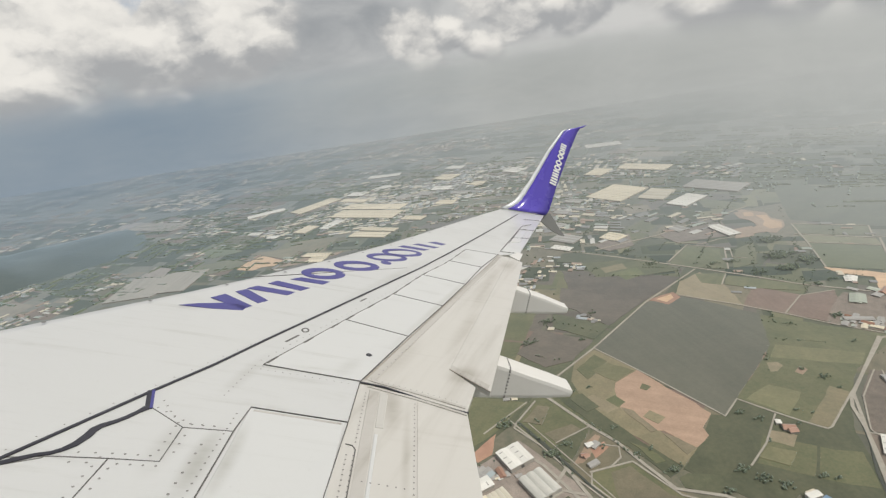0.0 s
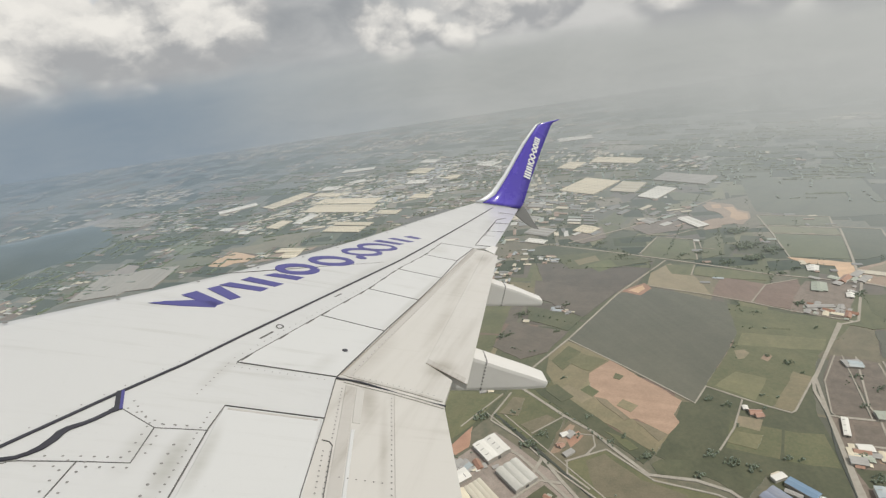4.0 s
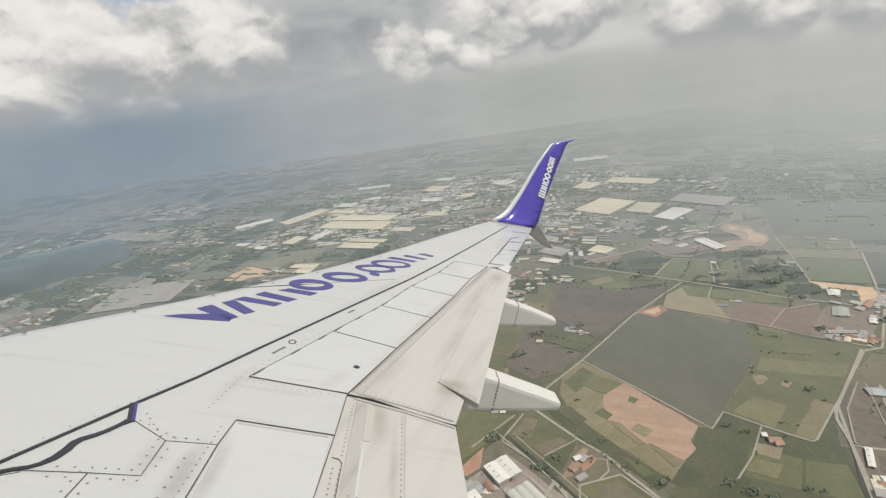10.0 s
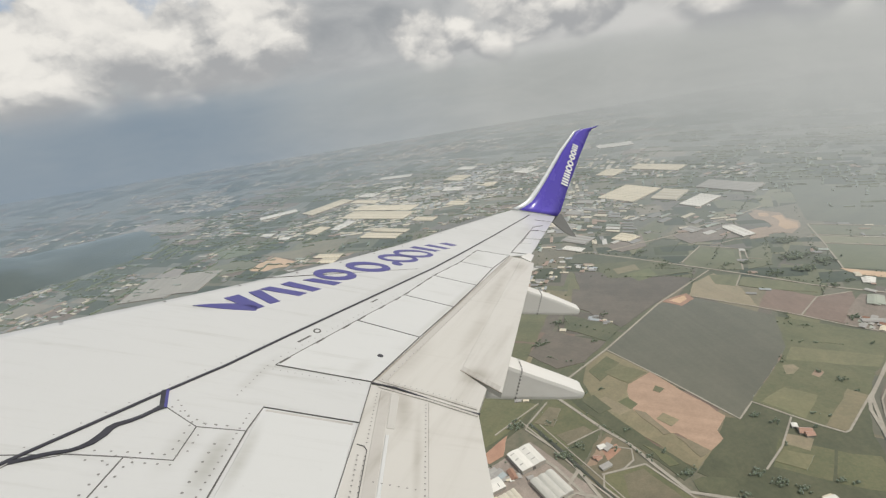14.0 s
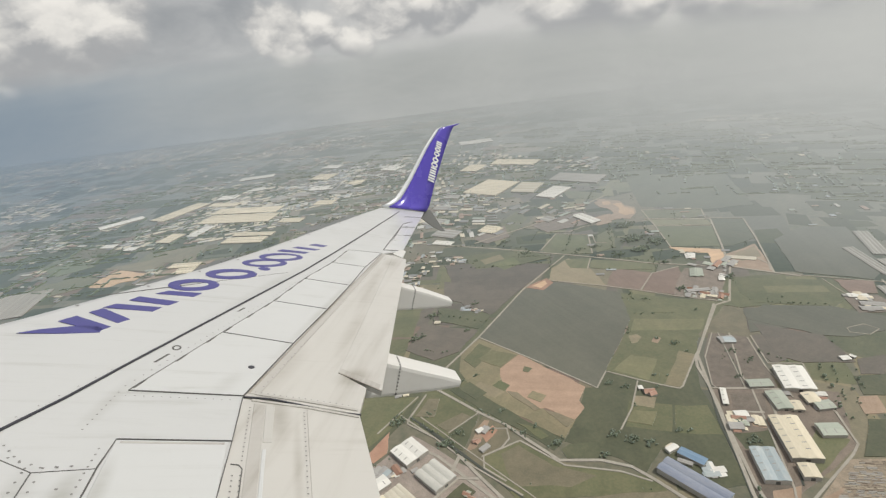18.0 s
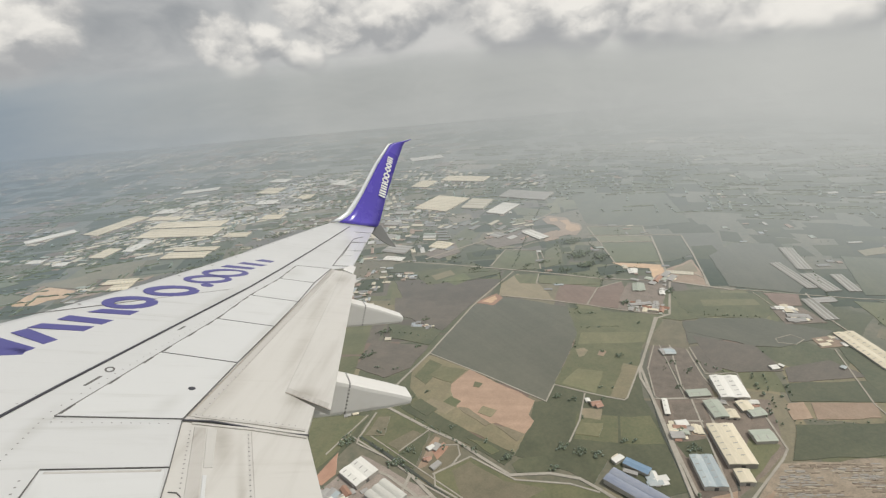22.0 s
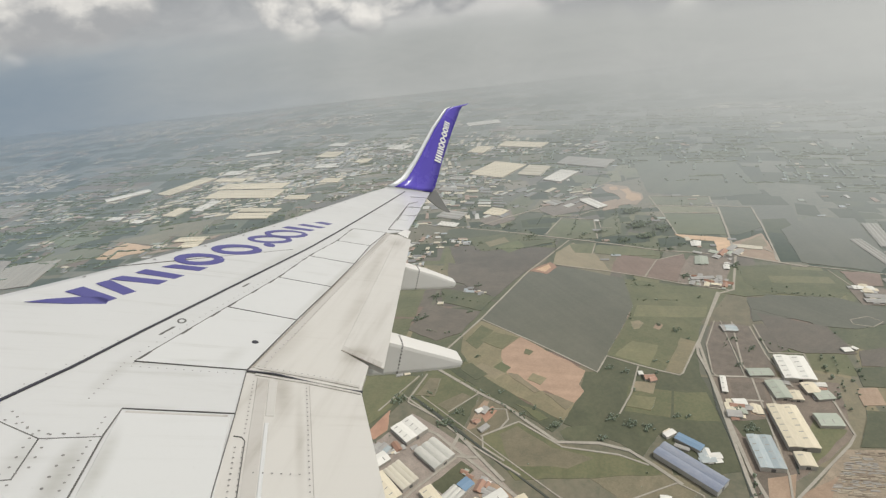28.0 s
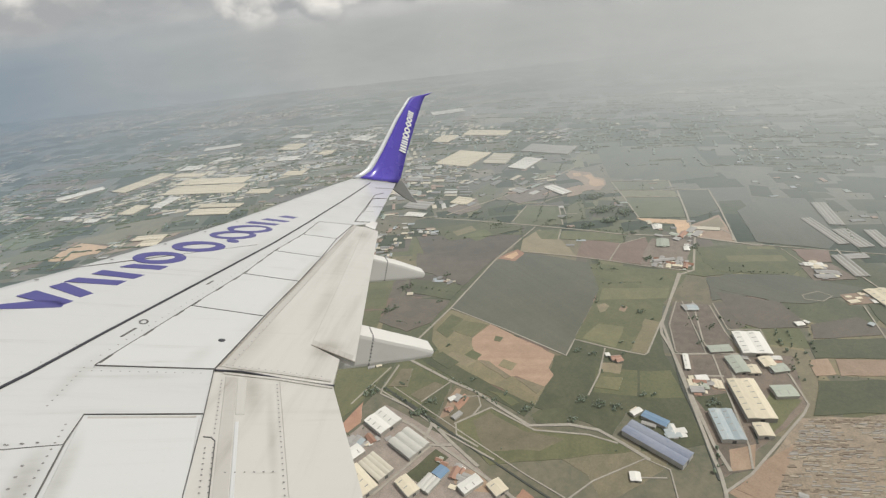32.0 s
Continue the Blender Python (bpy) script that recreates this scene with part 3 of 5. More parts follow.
marking("marking_wedge", [(5.06, 2.02), (5.17, 1.88), (5.30, 1.62), (5.31, 1.42), (5.17, 1.42), (5.10, 1.70)])
marking("marking_bar", [(5.37, 1.82), (5.53, 1.72), (5.32, 1.37), (5.19, 1.44)])
marking("marking_bar", [(5.64, 1.65), (5.77, 1.56), (5.53, 1.26), (5.41, 1.34)])
marking("marking_bar", [(5.79, 1.57), (5.92, 1.49), (5.91, 1.05), (5.77, 1.11)])
marking("marking_bar", [(6.05, 1.40), (6.19, 1.33), (6.12, 0.92), (5.98, 1.00)])
marking("marking_bar", [(6.32, 1.20), (6.45, 1.09), (6.46, 0.73), (6.31, 0.80)])
ring_marking((6.74, 0.86), 0.235, 0.155, -1.05, 0.125)
ring_marking((7.32, 0.48), 0.28, 0.155, -1.09, 0.125)
marking("marking_dot", [(7.71 + 0.085 * math.cos(k * math.tau / 12), 0.08 + 0.085 * math.sin(k * math.tau / 12)) for k in range(12)])
ring_marking((8.02, 0.08), 0.30, 0.15, -1.08, 0.095)
ring_marking((8.45, -0.15), 0.32, 0.16, -1.05, 0.095)
marking("marking_bar", [(8.79, -0.07), (8.94, -0.16), (8.94, -0.61), (8.81, -0.52)])
marking("marking_bar", [(9.12, -0.32), (9.25, -0.42), (9.22, -0.80), (9.10, -0.70)])
marking("marking_bar", [(9.45, -0.60), (9.60, -0.74), (9.56, -0.95), (9.42, -0.86)])


# winglet: a thin blade rising from the tip, with a bare metal leading edge
TIP_A, TIP_E, TIP_U = Vector((15.04, -2.813, 0)), Vector((0.228, -0.974, 0)), Vector((0.230, 0.054, 0.972))
TIP_N = TIP_E.cross(TIP_U).normalized()
WL = [(0.0, 0.02, 1.48, 0.0), (0.24, 0.15, 1.57, 0.08), (0.48, 0.33, 1.63, 0.18), (0.62, 0.54, 1.68, 0.38), (0.85, 0.93, 1.79, 0.93), (1.08, 1.40, 1.92, 1.42),
      (1.32, 1.90, 2.05, 1.92), (1.73, 2.58, 2.26, 2.62), (1.88, 2.66, 2.34, 2.76), (2.20, 2.77, 2.46, 2.82), (2.54, 2.90, 2.58, 2.92)]


def blade(bm, lo, hi, thick):
    """Loft of the winglet between two shares of its chord."""
    rings = []
    for i, (e0, u0, e1, u1) in enumerate(WL):
        ring = []
        bend = 0.10 * max(0.0, 1 - i / 3.0) ** 2
        for side, shares in ((1, (0, 0.25, 0.6, 1)), (-1, (1, 0.6, 0.25, 0))):
            for s in shares:
                f = lo + (hi - lo) * s
                bulge = thick * (0.25 if s in (0, 1) else 1.0) * (1 - 0.07 * i)
                p = TIP_A + TIP_E * (e0 + (e1 - e0) * f) + TIP_U * (u0 + (u1 - u0) * f) + TIP_N * (side * bulge + bend)
                ring.append(p)
        rings.append(ring)
    loft(bm, rings)


bm = bmesh.new()
blade(bm, 0.15, 1.0, 0.035)
winglet = part("winglet", bm, PURPLE, wing, "glossy purple upswept winglet", smooth=True)
bm = bmesh.new()
blade(bm, 0.0, 0.155, 0.034)
part("leading_edge", bm, SILVER, winglet, "bare metal leading edge", smooth=True)
# plain white marks along the winglet: bars, rings and a dot


def tip_point(e, u, lift):
    return TIP_A + TIP_E * e + TIP_U * u + TIP_N * lift


def tip_mark(name, outline, hole=None, label=""):
    """A flat mark laid on the outer face of the winglet."""
    bm = bmesh.new()
    outer = [[bm.verts.new(tip_point(e, u, z)) for e, u in outline] for z in (0.046, 0.036)]
    n = len(outline)
    if hole:
        inner = [[bm.verts.new(tip_point(e, u, z)) for e, u in hole] for z in (0.046, 0.036)]
        for i in range(n):
            j = (i + 1) % n
            bm.faces.new((outer[0][i], outer[0][j], inner[0][j], inner[0][i]))
            bm.faces.new((outer[1][i], outer[1][j], outer[0][j], outer[0][i]))
            bm.faces.new((inner[0][i], inner[0][j], inner[1][j], inner[1][i]))
    else:
        bm.faces.new(outer[0])
        for i in range(n):
            j = (i + 1) % n
            bm.faces.new((outer[1][i], outer[1][j], outer[0][j], outer[0][i]))
    return part(name, bm, LETTER, winglet, label)


MARK_U, MARK_V = Vector((0.171, 0.985)), Vector((0.95, -0.25))
for kind, at, long, tall in (("bar", 0.03, 0.052, 0.24), ("bar", 0.115, 0.052, 0.24), ("bar", 0.20, 0.052, 0.24), ("bar", 0.29, 0.052, 0.22), ("bar", 0.365, 0.05, 0.22), ("bar", 0.455, 0.05, 0.22),
                             ("ring", 0.575, 0.16, 0.24), ("ring", 0.745, 0.16, 0.22), ("dot", 0.86, 0.05, 0.05), ("ring", 0.955, 0.14, 0.21), ("ring", 1.105, 0.14, 0.21),
                             ("bar", 1.215, 0.045, 0.20), ("bar", 1.285, 0.045, 0.20), ("bar", 1.355, 0.045, 0.20)):
    centre = Vector((1.625, 0.94)) + MARK_U * at * 0.92
    if kind == "bar":
        corners = [(-0.5, -0.42), (-0.3, -0.5), (0.3, -0.5), (0.5, -0.42), (0.5, 0.42), (0.3, 0.5), (-0.3, 0.5), (-0.5, 0.42)]
    else:
        corners = [(0.5 * math.cos(k * math.tau / 18), 0.5 * math.sin(k * math.tau / 18)) for k in range(18)]
    line = [tuple(centre + MARK_U * p * long + MARK_V * q * tall) for p, q in corners]
    core = [tuple(centre + MARK_U * p * (long - 0.09) + MARK_V * q * (tall - 0.10)) for p, q in corners] if kind == "ring" else None
    tip_mark("marking_" + kind, line, core, "white painted mark" if at < 0.05 else "")
bm = bmesh.new()
fin = [(1.10, -0.02), (1.66, 0.08), (1.82, -0.09), (2.03, -0.33), (2.26, -0.545), (2.10, -0.54), (1.80, -0.43), (1.41, -0.21)]
rings = []
for side in (0.03, -0.03):
    rings.append([TIP_A + TIP_E * e + TIP_U * u + TIP_N * side for e, u in fin])
loft(bm, rings)
part("ventral_fin", bm, FIN, wing, "dark grey lower winglet fin")


def fairing(u, top, low, width):
    """A box-like flap track fairing under the wing with narrow rounded edges and a blunt tail; top and low are lines of (y, z)."""
    bm = bmesh.new()
    rings = []
    ys = [top[0][0] + (top[-1][0] - top[0][0]) * i / 12 for i in range(13)] + [top[-1][0] - 0.022]
    for i, y in enumerate(ys):
        zt, zl = lerp_line([(-a, b) for a, b in top], min(-y, -top[-1][0])), lerp_line([(-a, b) for a, b in low], min(-y, -top[-1][0]))
        end = 0.035 if i == 13 else 0.0
        zt, zl = zt - end, zl + end
        w = width * (math.sin(math.pi * (0.22 + 0.50 * min(i, 12) / 12)) ** 0.6) - end
        e, g = w * 0.30, w * 0.14
        ring = []
        for k, (sx, top_side) in enumerate(((1, 1), (-1, 1), (-1, 0), (1, 0))):
            z, step = (zt, -1) if top_side else (zl, 1)
            corner = [(sx * w, z + step * e), (sx * (w - g * 0.35), z + step * g * 0.5), (sx * (w - e), z)]
            ring += [(u + a, y, b) for a, b in (corner if k in (0, 2) else corner[::-1])]
        rings.append(ring)
    loft(bm, rings)
    ob = part("flap_track_fairing", bm, FAIRING, wing, "pale grey flap track fairing with a blunt tail")
    # a dotted joint round the shell
    bm = bmesh.new()
    a, b = rings[8], rings[9]
    for k in (2, 3, 4, 5, 6, 11):
        for s in (0.1, 0.25, 0.4, 0.55, 0.7, 0.85):
            p = [Vector(q[k]).lerp(Vector(q[(k + 1) % 12]), s) for q in (a, b)]
            c = p[0].lerp(p[1], 0.85)
            out = (c - Vector((u, c.y, (top[2][1] + low[2][1]) / 2))).normalized()
            bmesh.ops.create_cone(bm, cap_ends=True, segments=6, radius1=0.011, radius2=0.009, depth=0.006, matrix=Matrix.Translation(c + out * 0.004) @ out.to_track_quat("Z", "Y").to_matrix().to_4x4())
    tagged(part("rivets", bm, RIVET, ob), kind="stuff")
    return ob


fairing(5.2, [(0.6, -0.30), (-0.6, -0.03), (-1.30, -0.105), (-1.63, -0.175), (-1.95, -0.235), (-2.17, -0.285)], [(0.6, -0.50), (-0.3, -0.66), (-1.17, -0.535), (-1.46, -0.495), (-1.98, -0.415), (-2.17, -0.375)], 0.155)
fairing(8.0, [(-0.4, -0.30), (-1.5, -0.03), (-2.07, -0.125), (-2.48, -0.19), (-2.93, -0.295)], [(-0.4, -0.45), (-1.2, -0.66), (-2.05, -0.535), (-2.63, -0.45), (-2.93, -0.395)], 0.14)


# ------------------------------------------------------------ the plain
def ground_sheet():
    bm = bmesh.new()
    bmesh.ops.create_circle(bm, cap_ends=True, segments=96, radius=60000, matrix=pose(0, 0, 0))
    return tagged(part("ground", bm, PLAIN), "wide hazy plain of grass and bare soil", "ground", kind="structure")


ground_sheet()


def haze_glow_shell(radius, top, thickness, lift, rim, bright=1.0):
    """One thin curved glowing shell that imitates haze far out; the land behind it fades the farther off it lies."""
    bm = bmesh.new()
    rows = []
    for k in range(10):
        z = -20 + (top + 20) * k / 9
        rows.append([bm.verts.new((radius * math.sin(radians(a)), radius * math.cos(radians(a)), z)) for a in range(-100, 141, 3)])
    for lo, hi in zip(rows, rows[1:]):
        for i in range(len(lo) - 1):
            bm.faces.new((lo[i], lo[i + 1], hi[i + 1], hi[i]))
    m = bpy.data.materials.new("haze")
    m.use_nodes = True
    n = Nodes(m.node_tree)
    at = n.add("ShaderNodeTexCoord").outputs["Object"]
    at = n.add("ShaderNodeMapping", {0: at, 3: (2600 / radius, 2600 / radius, 1)}).outputs[0]
    axes = n.add("ShaderNodeSeparateXYZ", {0: at}).outputs
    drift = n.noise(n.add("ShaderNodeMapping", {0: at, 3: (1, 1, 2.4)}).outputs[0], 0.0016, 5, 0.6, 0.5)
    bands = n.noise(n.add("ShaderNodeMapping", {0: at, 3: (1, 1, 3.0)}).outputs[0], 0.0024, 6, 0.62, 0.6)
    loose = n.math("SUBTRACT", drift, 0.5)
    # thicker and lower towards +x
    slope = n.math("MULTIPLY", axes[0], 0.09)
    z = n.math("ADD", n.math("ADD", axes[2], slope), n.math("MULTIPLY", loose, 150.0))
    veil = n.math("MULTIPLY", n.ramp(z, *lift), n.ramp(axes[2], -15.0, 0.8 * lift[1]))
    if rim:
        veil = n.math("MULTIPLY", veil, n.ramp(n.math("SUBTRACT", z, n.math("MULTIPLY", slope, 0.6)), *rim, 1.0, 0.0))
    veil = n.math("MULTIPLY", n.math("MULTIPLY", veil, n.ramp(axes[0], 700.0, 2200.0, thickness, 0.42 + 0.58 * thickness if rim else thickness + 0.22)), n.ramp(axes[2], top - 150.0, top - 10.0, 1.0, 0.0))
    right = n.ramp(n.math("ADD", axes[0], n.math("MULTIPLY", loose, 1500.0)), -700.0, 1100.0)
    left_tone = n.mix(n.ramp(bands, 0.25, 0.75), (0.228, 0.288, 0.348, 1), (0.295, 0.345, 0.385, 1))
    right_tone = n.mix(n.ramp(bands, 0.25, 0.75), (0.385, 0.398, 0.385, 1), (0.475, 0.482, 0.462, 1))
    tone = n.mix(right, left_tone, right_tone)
    # glow painted paler towards +x
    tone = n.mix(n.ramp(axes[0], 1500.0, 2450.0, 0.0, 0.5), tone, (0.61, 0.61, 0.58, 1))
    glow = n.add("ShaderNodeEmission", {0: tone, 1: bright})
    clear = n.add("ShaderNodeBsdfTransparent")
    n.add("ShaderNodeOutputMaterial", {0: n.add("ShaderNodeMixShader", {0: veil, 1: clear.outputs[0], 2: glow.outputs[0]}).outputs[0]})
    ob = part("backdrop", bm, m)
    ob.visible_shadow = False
    return tagged(ob, "glowing see-through shell imitating haze under the clouds", "backdrop", kind="structure")


# haze imitated by five glowing see-through shells, one behind the other
haze_glow_shell(1350, 700, 0.23, (-10.0, 400.0), None, 0.95)
haze_glow_shell(2600, 840, 0.40, (-20.0, 260.0), (500.0, 720.0), 0.90)
haze_glow_shell(3900, 900, 0.62, (-10.0, 260.0), (450.0, 740.0), 0.97)
haze_glow_shell(5200, 940, 1.0, (0.0, 330.0), (410.0, 760.0))
haze_glow_shell(9000, 1060, 1.0, (-40.0, 330.0), (590.0, 800.0), 1.05)
LAYER = [0.1]
FIELD_WORDS = {"dark": "dark grey-green crop field", "green": "green pasture field", "bgreen": "bright green grass field", "lgreen": "pale green pasture field",
               "dgreen": "deep green pasture field", "olive": "yellowish dry grass field", "lolive": "pale dry grass field", "salmon": "bare pinkish-brown harvested field",
               "brown": "ploughed reddish-brown field", "plow": "dark ploughed field", "tan": "bare tan earth lot", "orange": "cleared orange earth lot", "rust": "bare red earth patch",
               "brush": "scrubby grey-brown waste ground", "scrub": "rough green scrub land", "yard": "pale storage yard strewn with material", "lot": "dusty brown industrial lot", "pave": "paved industrial yard", "water": "muddy grey-brown shallow pond"}


PLOTS = []


def on_open_plot(x, y, rough=("scrub", "green", "brush")):
    """Whether a spot lies on one of the bare or sown plots."""
    for kind, ring in PLOTS:
        if kind in rough:
            continue
        inside = False
        for (ax, ay), (bx, by) in zip(ring, ring[1:] + ring[:1]):
            if (ay > y) != (by > y) and x < ax + (bx - ax) * (y - ay) / (by - ay):
                inside = not inside
        if inside:
            return True
    return False


def ragged(corners, step=17.0, by=5.0):
    """The outline of a plot with slightly uneven edges and rounded corners."""
    line = []
    for a, b in zip(corners, corners[1:] + corners[:1]):
        n = max(1, min(24, int(math.dist(a, b) / step)))
        for i in range(n):
            f = i / n
            x, y = between(a, b, f)
            push = by * (0.7 * noise.noise(Vector((x, y, 2.0)) * 0.021) + 0.5 * noise.noise(Vector((x, y, 7.0)) * 0.06))
            d = math.dist(a, b) or 1.0
            line.append((x - (b[1] - a[1]) / d * push, y + (b[0] - a[0]) / d * push))
    return line if len(line) > 2 else list(corners)


def field(kind, *corners):
    LAYER[0] += 0.006
    if LAYER[0] > 0.3:
        PLOTS.append((kind, corners))
    bm = bmesh.new()
    prism(bm, ragged(corners), -0.5, 0.05 + LAYER[0])
    ob = part("field", bm, FIELD[kind])
    return tagged(ob, FIELD_WORDS[kind] + " on the plain", "field", kind="structure")


def road(width, *line):
    LAYER[0] += 0.006
    pts = []
    for a, b in zip(line, line[1:]):
        n = max(1, int(math.dist(a, b) / 25))
        pts += [between(a, b, i / n) for i in range(n)]
    pts.append(line[-1])
    bm = bmesh.new()
    ribbon(bm, pts, width * 0.72, -0.3, LAYER[0])
    return tagged(part("road", bm, ROADS), "pale dusty road between the fields", "road", kind="structure")


# a patchwork of plots out to the haze, along two main directions of the land
lots = random.Random(23)
BUSHES = []
LAYER[0] = 0.0
for turn, x0, y0, w, h in ((-38, 60, 880, 900, 1500), (52, 700, 420, 900, 1300), (-28, -1100, 1500, 1300, 1500), (30, 900, 900, 1300, 1500), (38, 880, 60, 1000, 900), (8, 930, -420, 900, 800)):
    ca, sa = math.cos(radians(turn)), math.sin(radians(turn))
    v = 0.0
    while v < h:
        dv, u = lots.uniform(70, 190), 0.0
        while u < w:
            du = lots.uniform(60, 260)
            if lots.random() < 0.62:
                e = lots.uniform(2, 8)
                quad = [(u + e, v + e), (u + du - e, v + e + lots.uniform(-9, 9)), (u + du - e, v + dv - e), (u + e, v + dv - e + lots.uniform(-9, 9))]
                quad = [(x0 + ca * p - sa * q, y0 + sa * p + ca * q) for p, q in quad]
                field(lots.choice(("green", "green", "dgreen", "dgreen", "dgreen", "lgreen", "green", "plow", "dark", "scrub", "scrub") + (("olive", "brown") if math.hypot(*quad[0]) < 1300 else ())), *quad)
                LAYER[0] -= 0.0058
                if lots.random() < (0.6 if math.hypot(*quad[0]) > 1300 else 0.22):
                    k = lots.randrange(4)
                    p, q = quad[k], quad[(k + 1) % 4]
                    size, thin = lots.uniform(3.0, 5.5), lots.uniform(0.3, 0.8)
                    for i in range(int(math.dist(p, q) / (size * 1.2))):
                        if lots.random() < thin:
                            at = between(p, q, (i + lots.random()) * size * 1.2 / math.dist(p, q))
                            BUSHES.append((at[0] + lots.gauss(0, 2), at[1] + lots.gauss(0, 2), size * lots.uniform(0.6, 1.2)))
            u += du
        v += dv
# the far land: broad plots of crops, woods and bare soil, too many to count
FAR_TONES = [surface("far_" + k, a, b, 90, 16, 0.9, sheen=0.6, spread=0.2) for k, a, b in (
    ("woods", (0.045, 0.058, 0.040), (0.075, 0.090, 0.060)), ("pasture", (0.066, 0.080, 0.045), (0.100, 0.108, 0.064)), ("crops", (0.055, 0.068, 0.042), (0.088, 0.096, 0.062)),
    ("stubble", (0.13, 0.122, 0.08), (0.18, 0.165, 0.11)), ("soil", (0.15, 0.115, 0.09), (0.22, 0.17, 0.13)), ("dust", (0.21, 0.19, 0.15), (0.28, 0.25, 0.20)))]
far_lots = random.Random(41)
verts, faces, slots = [], [], []
for _ in range(5200):
    r, a = 1500 * (8.5 ** far_lots.random()), radians(far_lots.uniform(-48, 96))
    x, y = r * math.sin(a), r * math.cos(a)
    if r < 2300 and far_lots.random() < 0.6:
        continue
    wild = noise.noise(Vector((x, y, 0)) * 0.0011)
    slot = far_lots.choice((0, 0, 0, 1, 2) if wild < -0.15 else (0, 1, 1, 2, 2, 2) if a > radians(36) else (0, 1, 1, 2, 2, 3, 4, 5) if wild < 0.2 else (1, 1, 2, 3, 3, 4, 5))
    m = pose(x, y, 0.0, 0, 0, -38 + 30 * noise.noise(Vector((x, y, 5)) * 0.0006) + far_lots.uniform(-5, 5))
    grow = 0.55 + r / 7000
    sl, sw = far_lots.uniform(50, 230) * grow, far_lots.uniform(40, 150) * grow
    z = 0.02 + 0.00005 * len(faces)
    k = len(verts)
    for dx, dy in ((-1, -1), (1, -1), (1, 1), (-1, 1)):
        verts.append(m @ Vector((dx * sl / 2 + far_lots.uniform(-12, 12), dy * sw / 2 + far_lots.uniform(-12, 12), z)))
    faces.append((k, k + 1, k + 2, k + 3))
    slots.append(slot)
# hedgerows and rows of trees along the far plots
hedge_verts, hedge_faces = [], []
for q in range(0, len(verts), 4):
    c = verts[q]
    far = math.hypot(c[0], c[1])
    if far > 3600 or far < (1700 if c[0] < 0.4 * c[1] else 2100) or far_lots.random() < 0.2:
        continue
    for side in far_lots.sample((0, 1, 2, 3), far_lots.choice((1, 2, 2))):
        a, b = verts[q + side], verts[q + (side + 1) % 4]
        n = max(2, int((b - a).length / 14))
        out = Vector((a.y - b.y, b.x - a.x, 0)).normalized()
        gap = True
        for i in range(n + 1):
            wide, tall = far_lots.uniform(1.5, 5.0) * (0.6 + far / 3000), far_lots.uniform(2.0, 6.5)
            p = a.lerp(b, i / n) + out * far_lots.uniform(-2.5, 2.5)
            k = len(hedge_verts)
            hedge_verts += [p - out * wide, p - out * wide * 0.5 + Vector((0, 0, tall)), p + out * wide * 0.6 + Vector((0, 0, tall * far_lots.uniform(0.6, 1.0))), p + out * wide]
            if not gap:
                hedge_faces += [(k - 4 + j, k - 3 + j, k + 1 + j, k + j) for j in range(3)] + [(k, k + 1, k + 2, k + 3), (k - 4, k - 3, k - 2, k - 1)]
            gap = far_lots.random() < 0.22
me = bpy.data.meshes.new("hedgerows")
me.from_pydata(hedge_verts, [], hedge_faces)
me.materials.append(TREES)
tagged(new("hedgerows", me), "ragged dark green hedgerows between distant fields", "hedges", kind="stuff")
me = bpy.data.meshes.new("far_fields")
me.from_pydata(verts, [], faces)
for mat in FAR_TONES:
    me.materials.append(mat)
me.polygons.foreach_set("material_index", slots)
tagged(new("far_fields", me), "distant patchwork of fields, woods and bare plots", "fields", kind="stuff")

LAYER[0] = 0.3
field("lgreen", (1219, 728), (1322, 644), (1267, 578), (1215, 518), (1087, 612), (1107, 678))
field("plow", (1064, 652), (1159, 547), (1110, 496), (984, 589))
field("tan", (556, 266), (603, 263), (732, 242), (694, 210), (570, 215))
field("lot", (758, 511), (916, 376), (804, 291), (576, 285))
field("green", (806, 351), (813, 304), (702, 292), (694, 308))
field("scrub", (379, 598), (389, 571), (397, 503), (422, 404), (399, 354), (513, 344), (541, 351), (517, 420), (413, 532))
field("dgreen", (135, 873), (266, 932), (331, 850), (260, 779), (133, 721), (87, 759))
field("pave", (116, 686), (243, 731), (293, 589), (303, 473), (293, 403), (93, 565))
field("green", (200, 557), (259, 576), (256, 558), (226, 547))
field("orange", (-377, 2068), (-258, 2131), (-205, 2063), (-314, 2016))
field("tan", (-215, 1993), (-111, 2036), (-27, 2017), (-94, 1953))
field("olive", (-126, 2279), (34, 2212), (-47, 2049), (-195, 2183))
field("tan", (1412, 1510), (1458, 1433), (1383, 1274), (1308, 1273), (1358, 1372))
field("green", (1407, 1692), (1486, 1531), (1415, 1485), (1347, 1588))
field("plow", (-234, 1948), (-29, 1997), (277, 1978), (558, 2110), (661, 2105), (315, 1941), (2, 1870))
field("scrub", (1437, 1480), (1647, 1443), (1419, 1217), (1285, 1204))
field("dgreen", (1704, 1633), (1990, 1364), (1712, 1055), (1568, 1135), (1451, 1313))
field("brush", (625, 348), (667, 304), (623, 269), (578, 291))
field("tan", (627, 312), (668, 295), (623, 269), (594, 285))
field("tan", (259, 545), (297, 506), (292, 461), (251, 494))
field("dgreen", (199, 568), (265, 584), (272, 555), (208, 543))
field("dgreen", (81, 664), (118, 677), (126, 645), (78, 633))
field("rust", (303, 432), (332, 441), (334, 414), (311, 407))

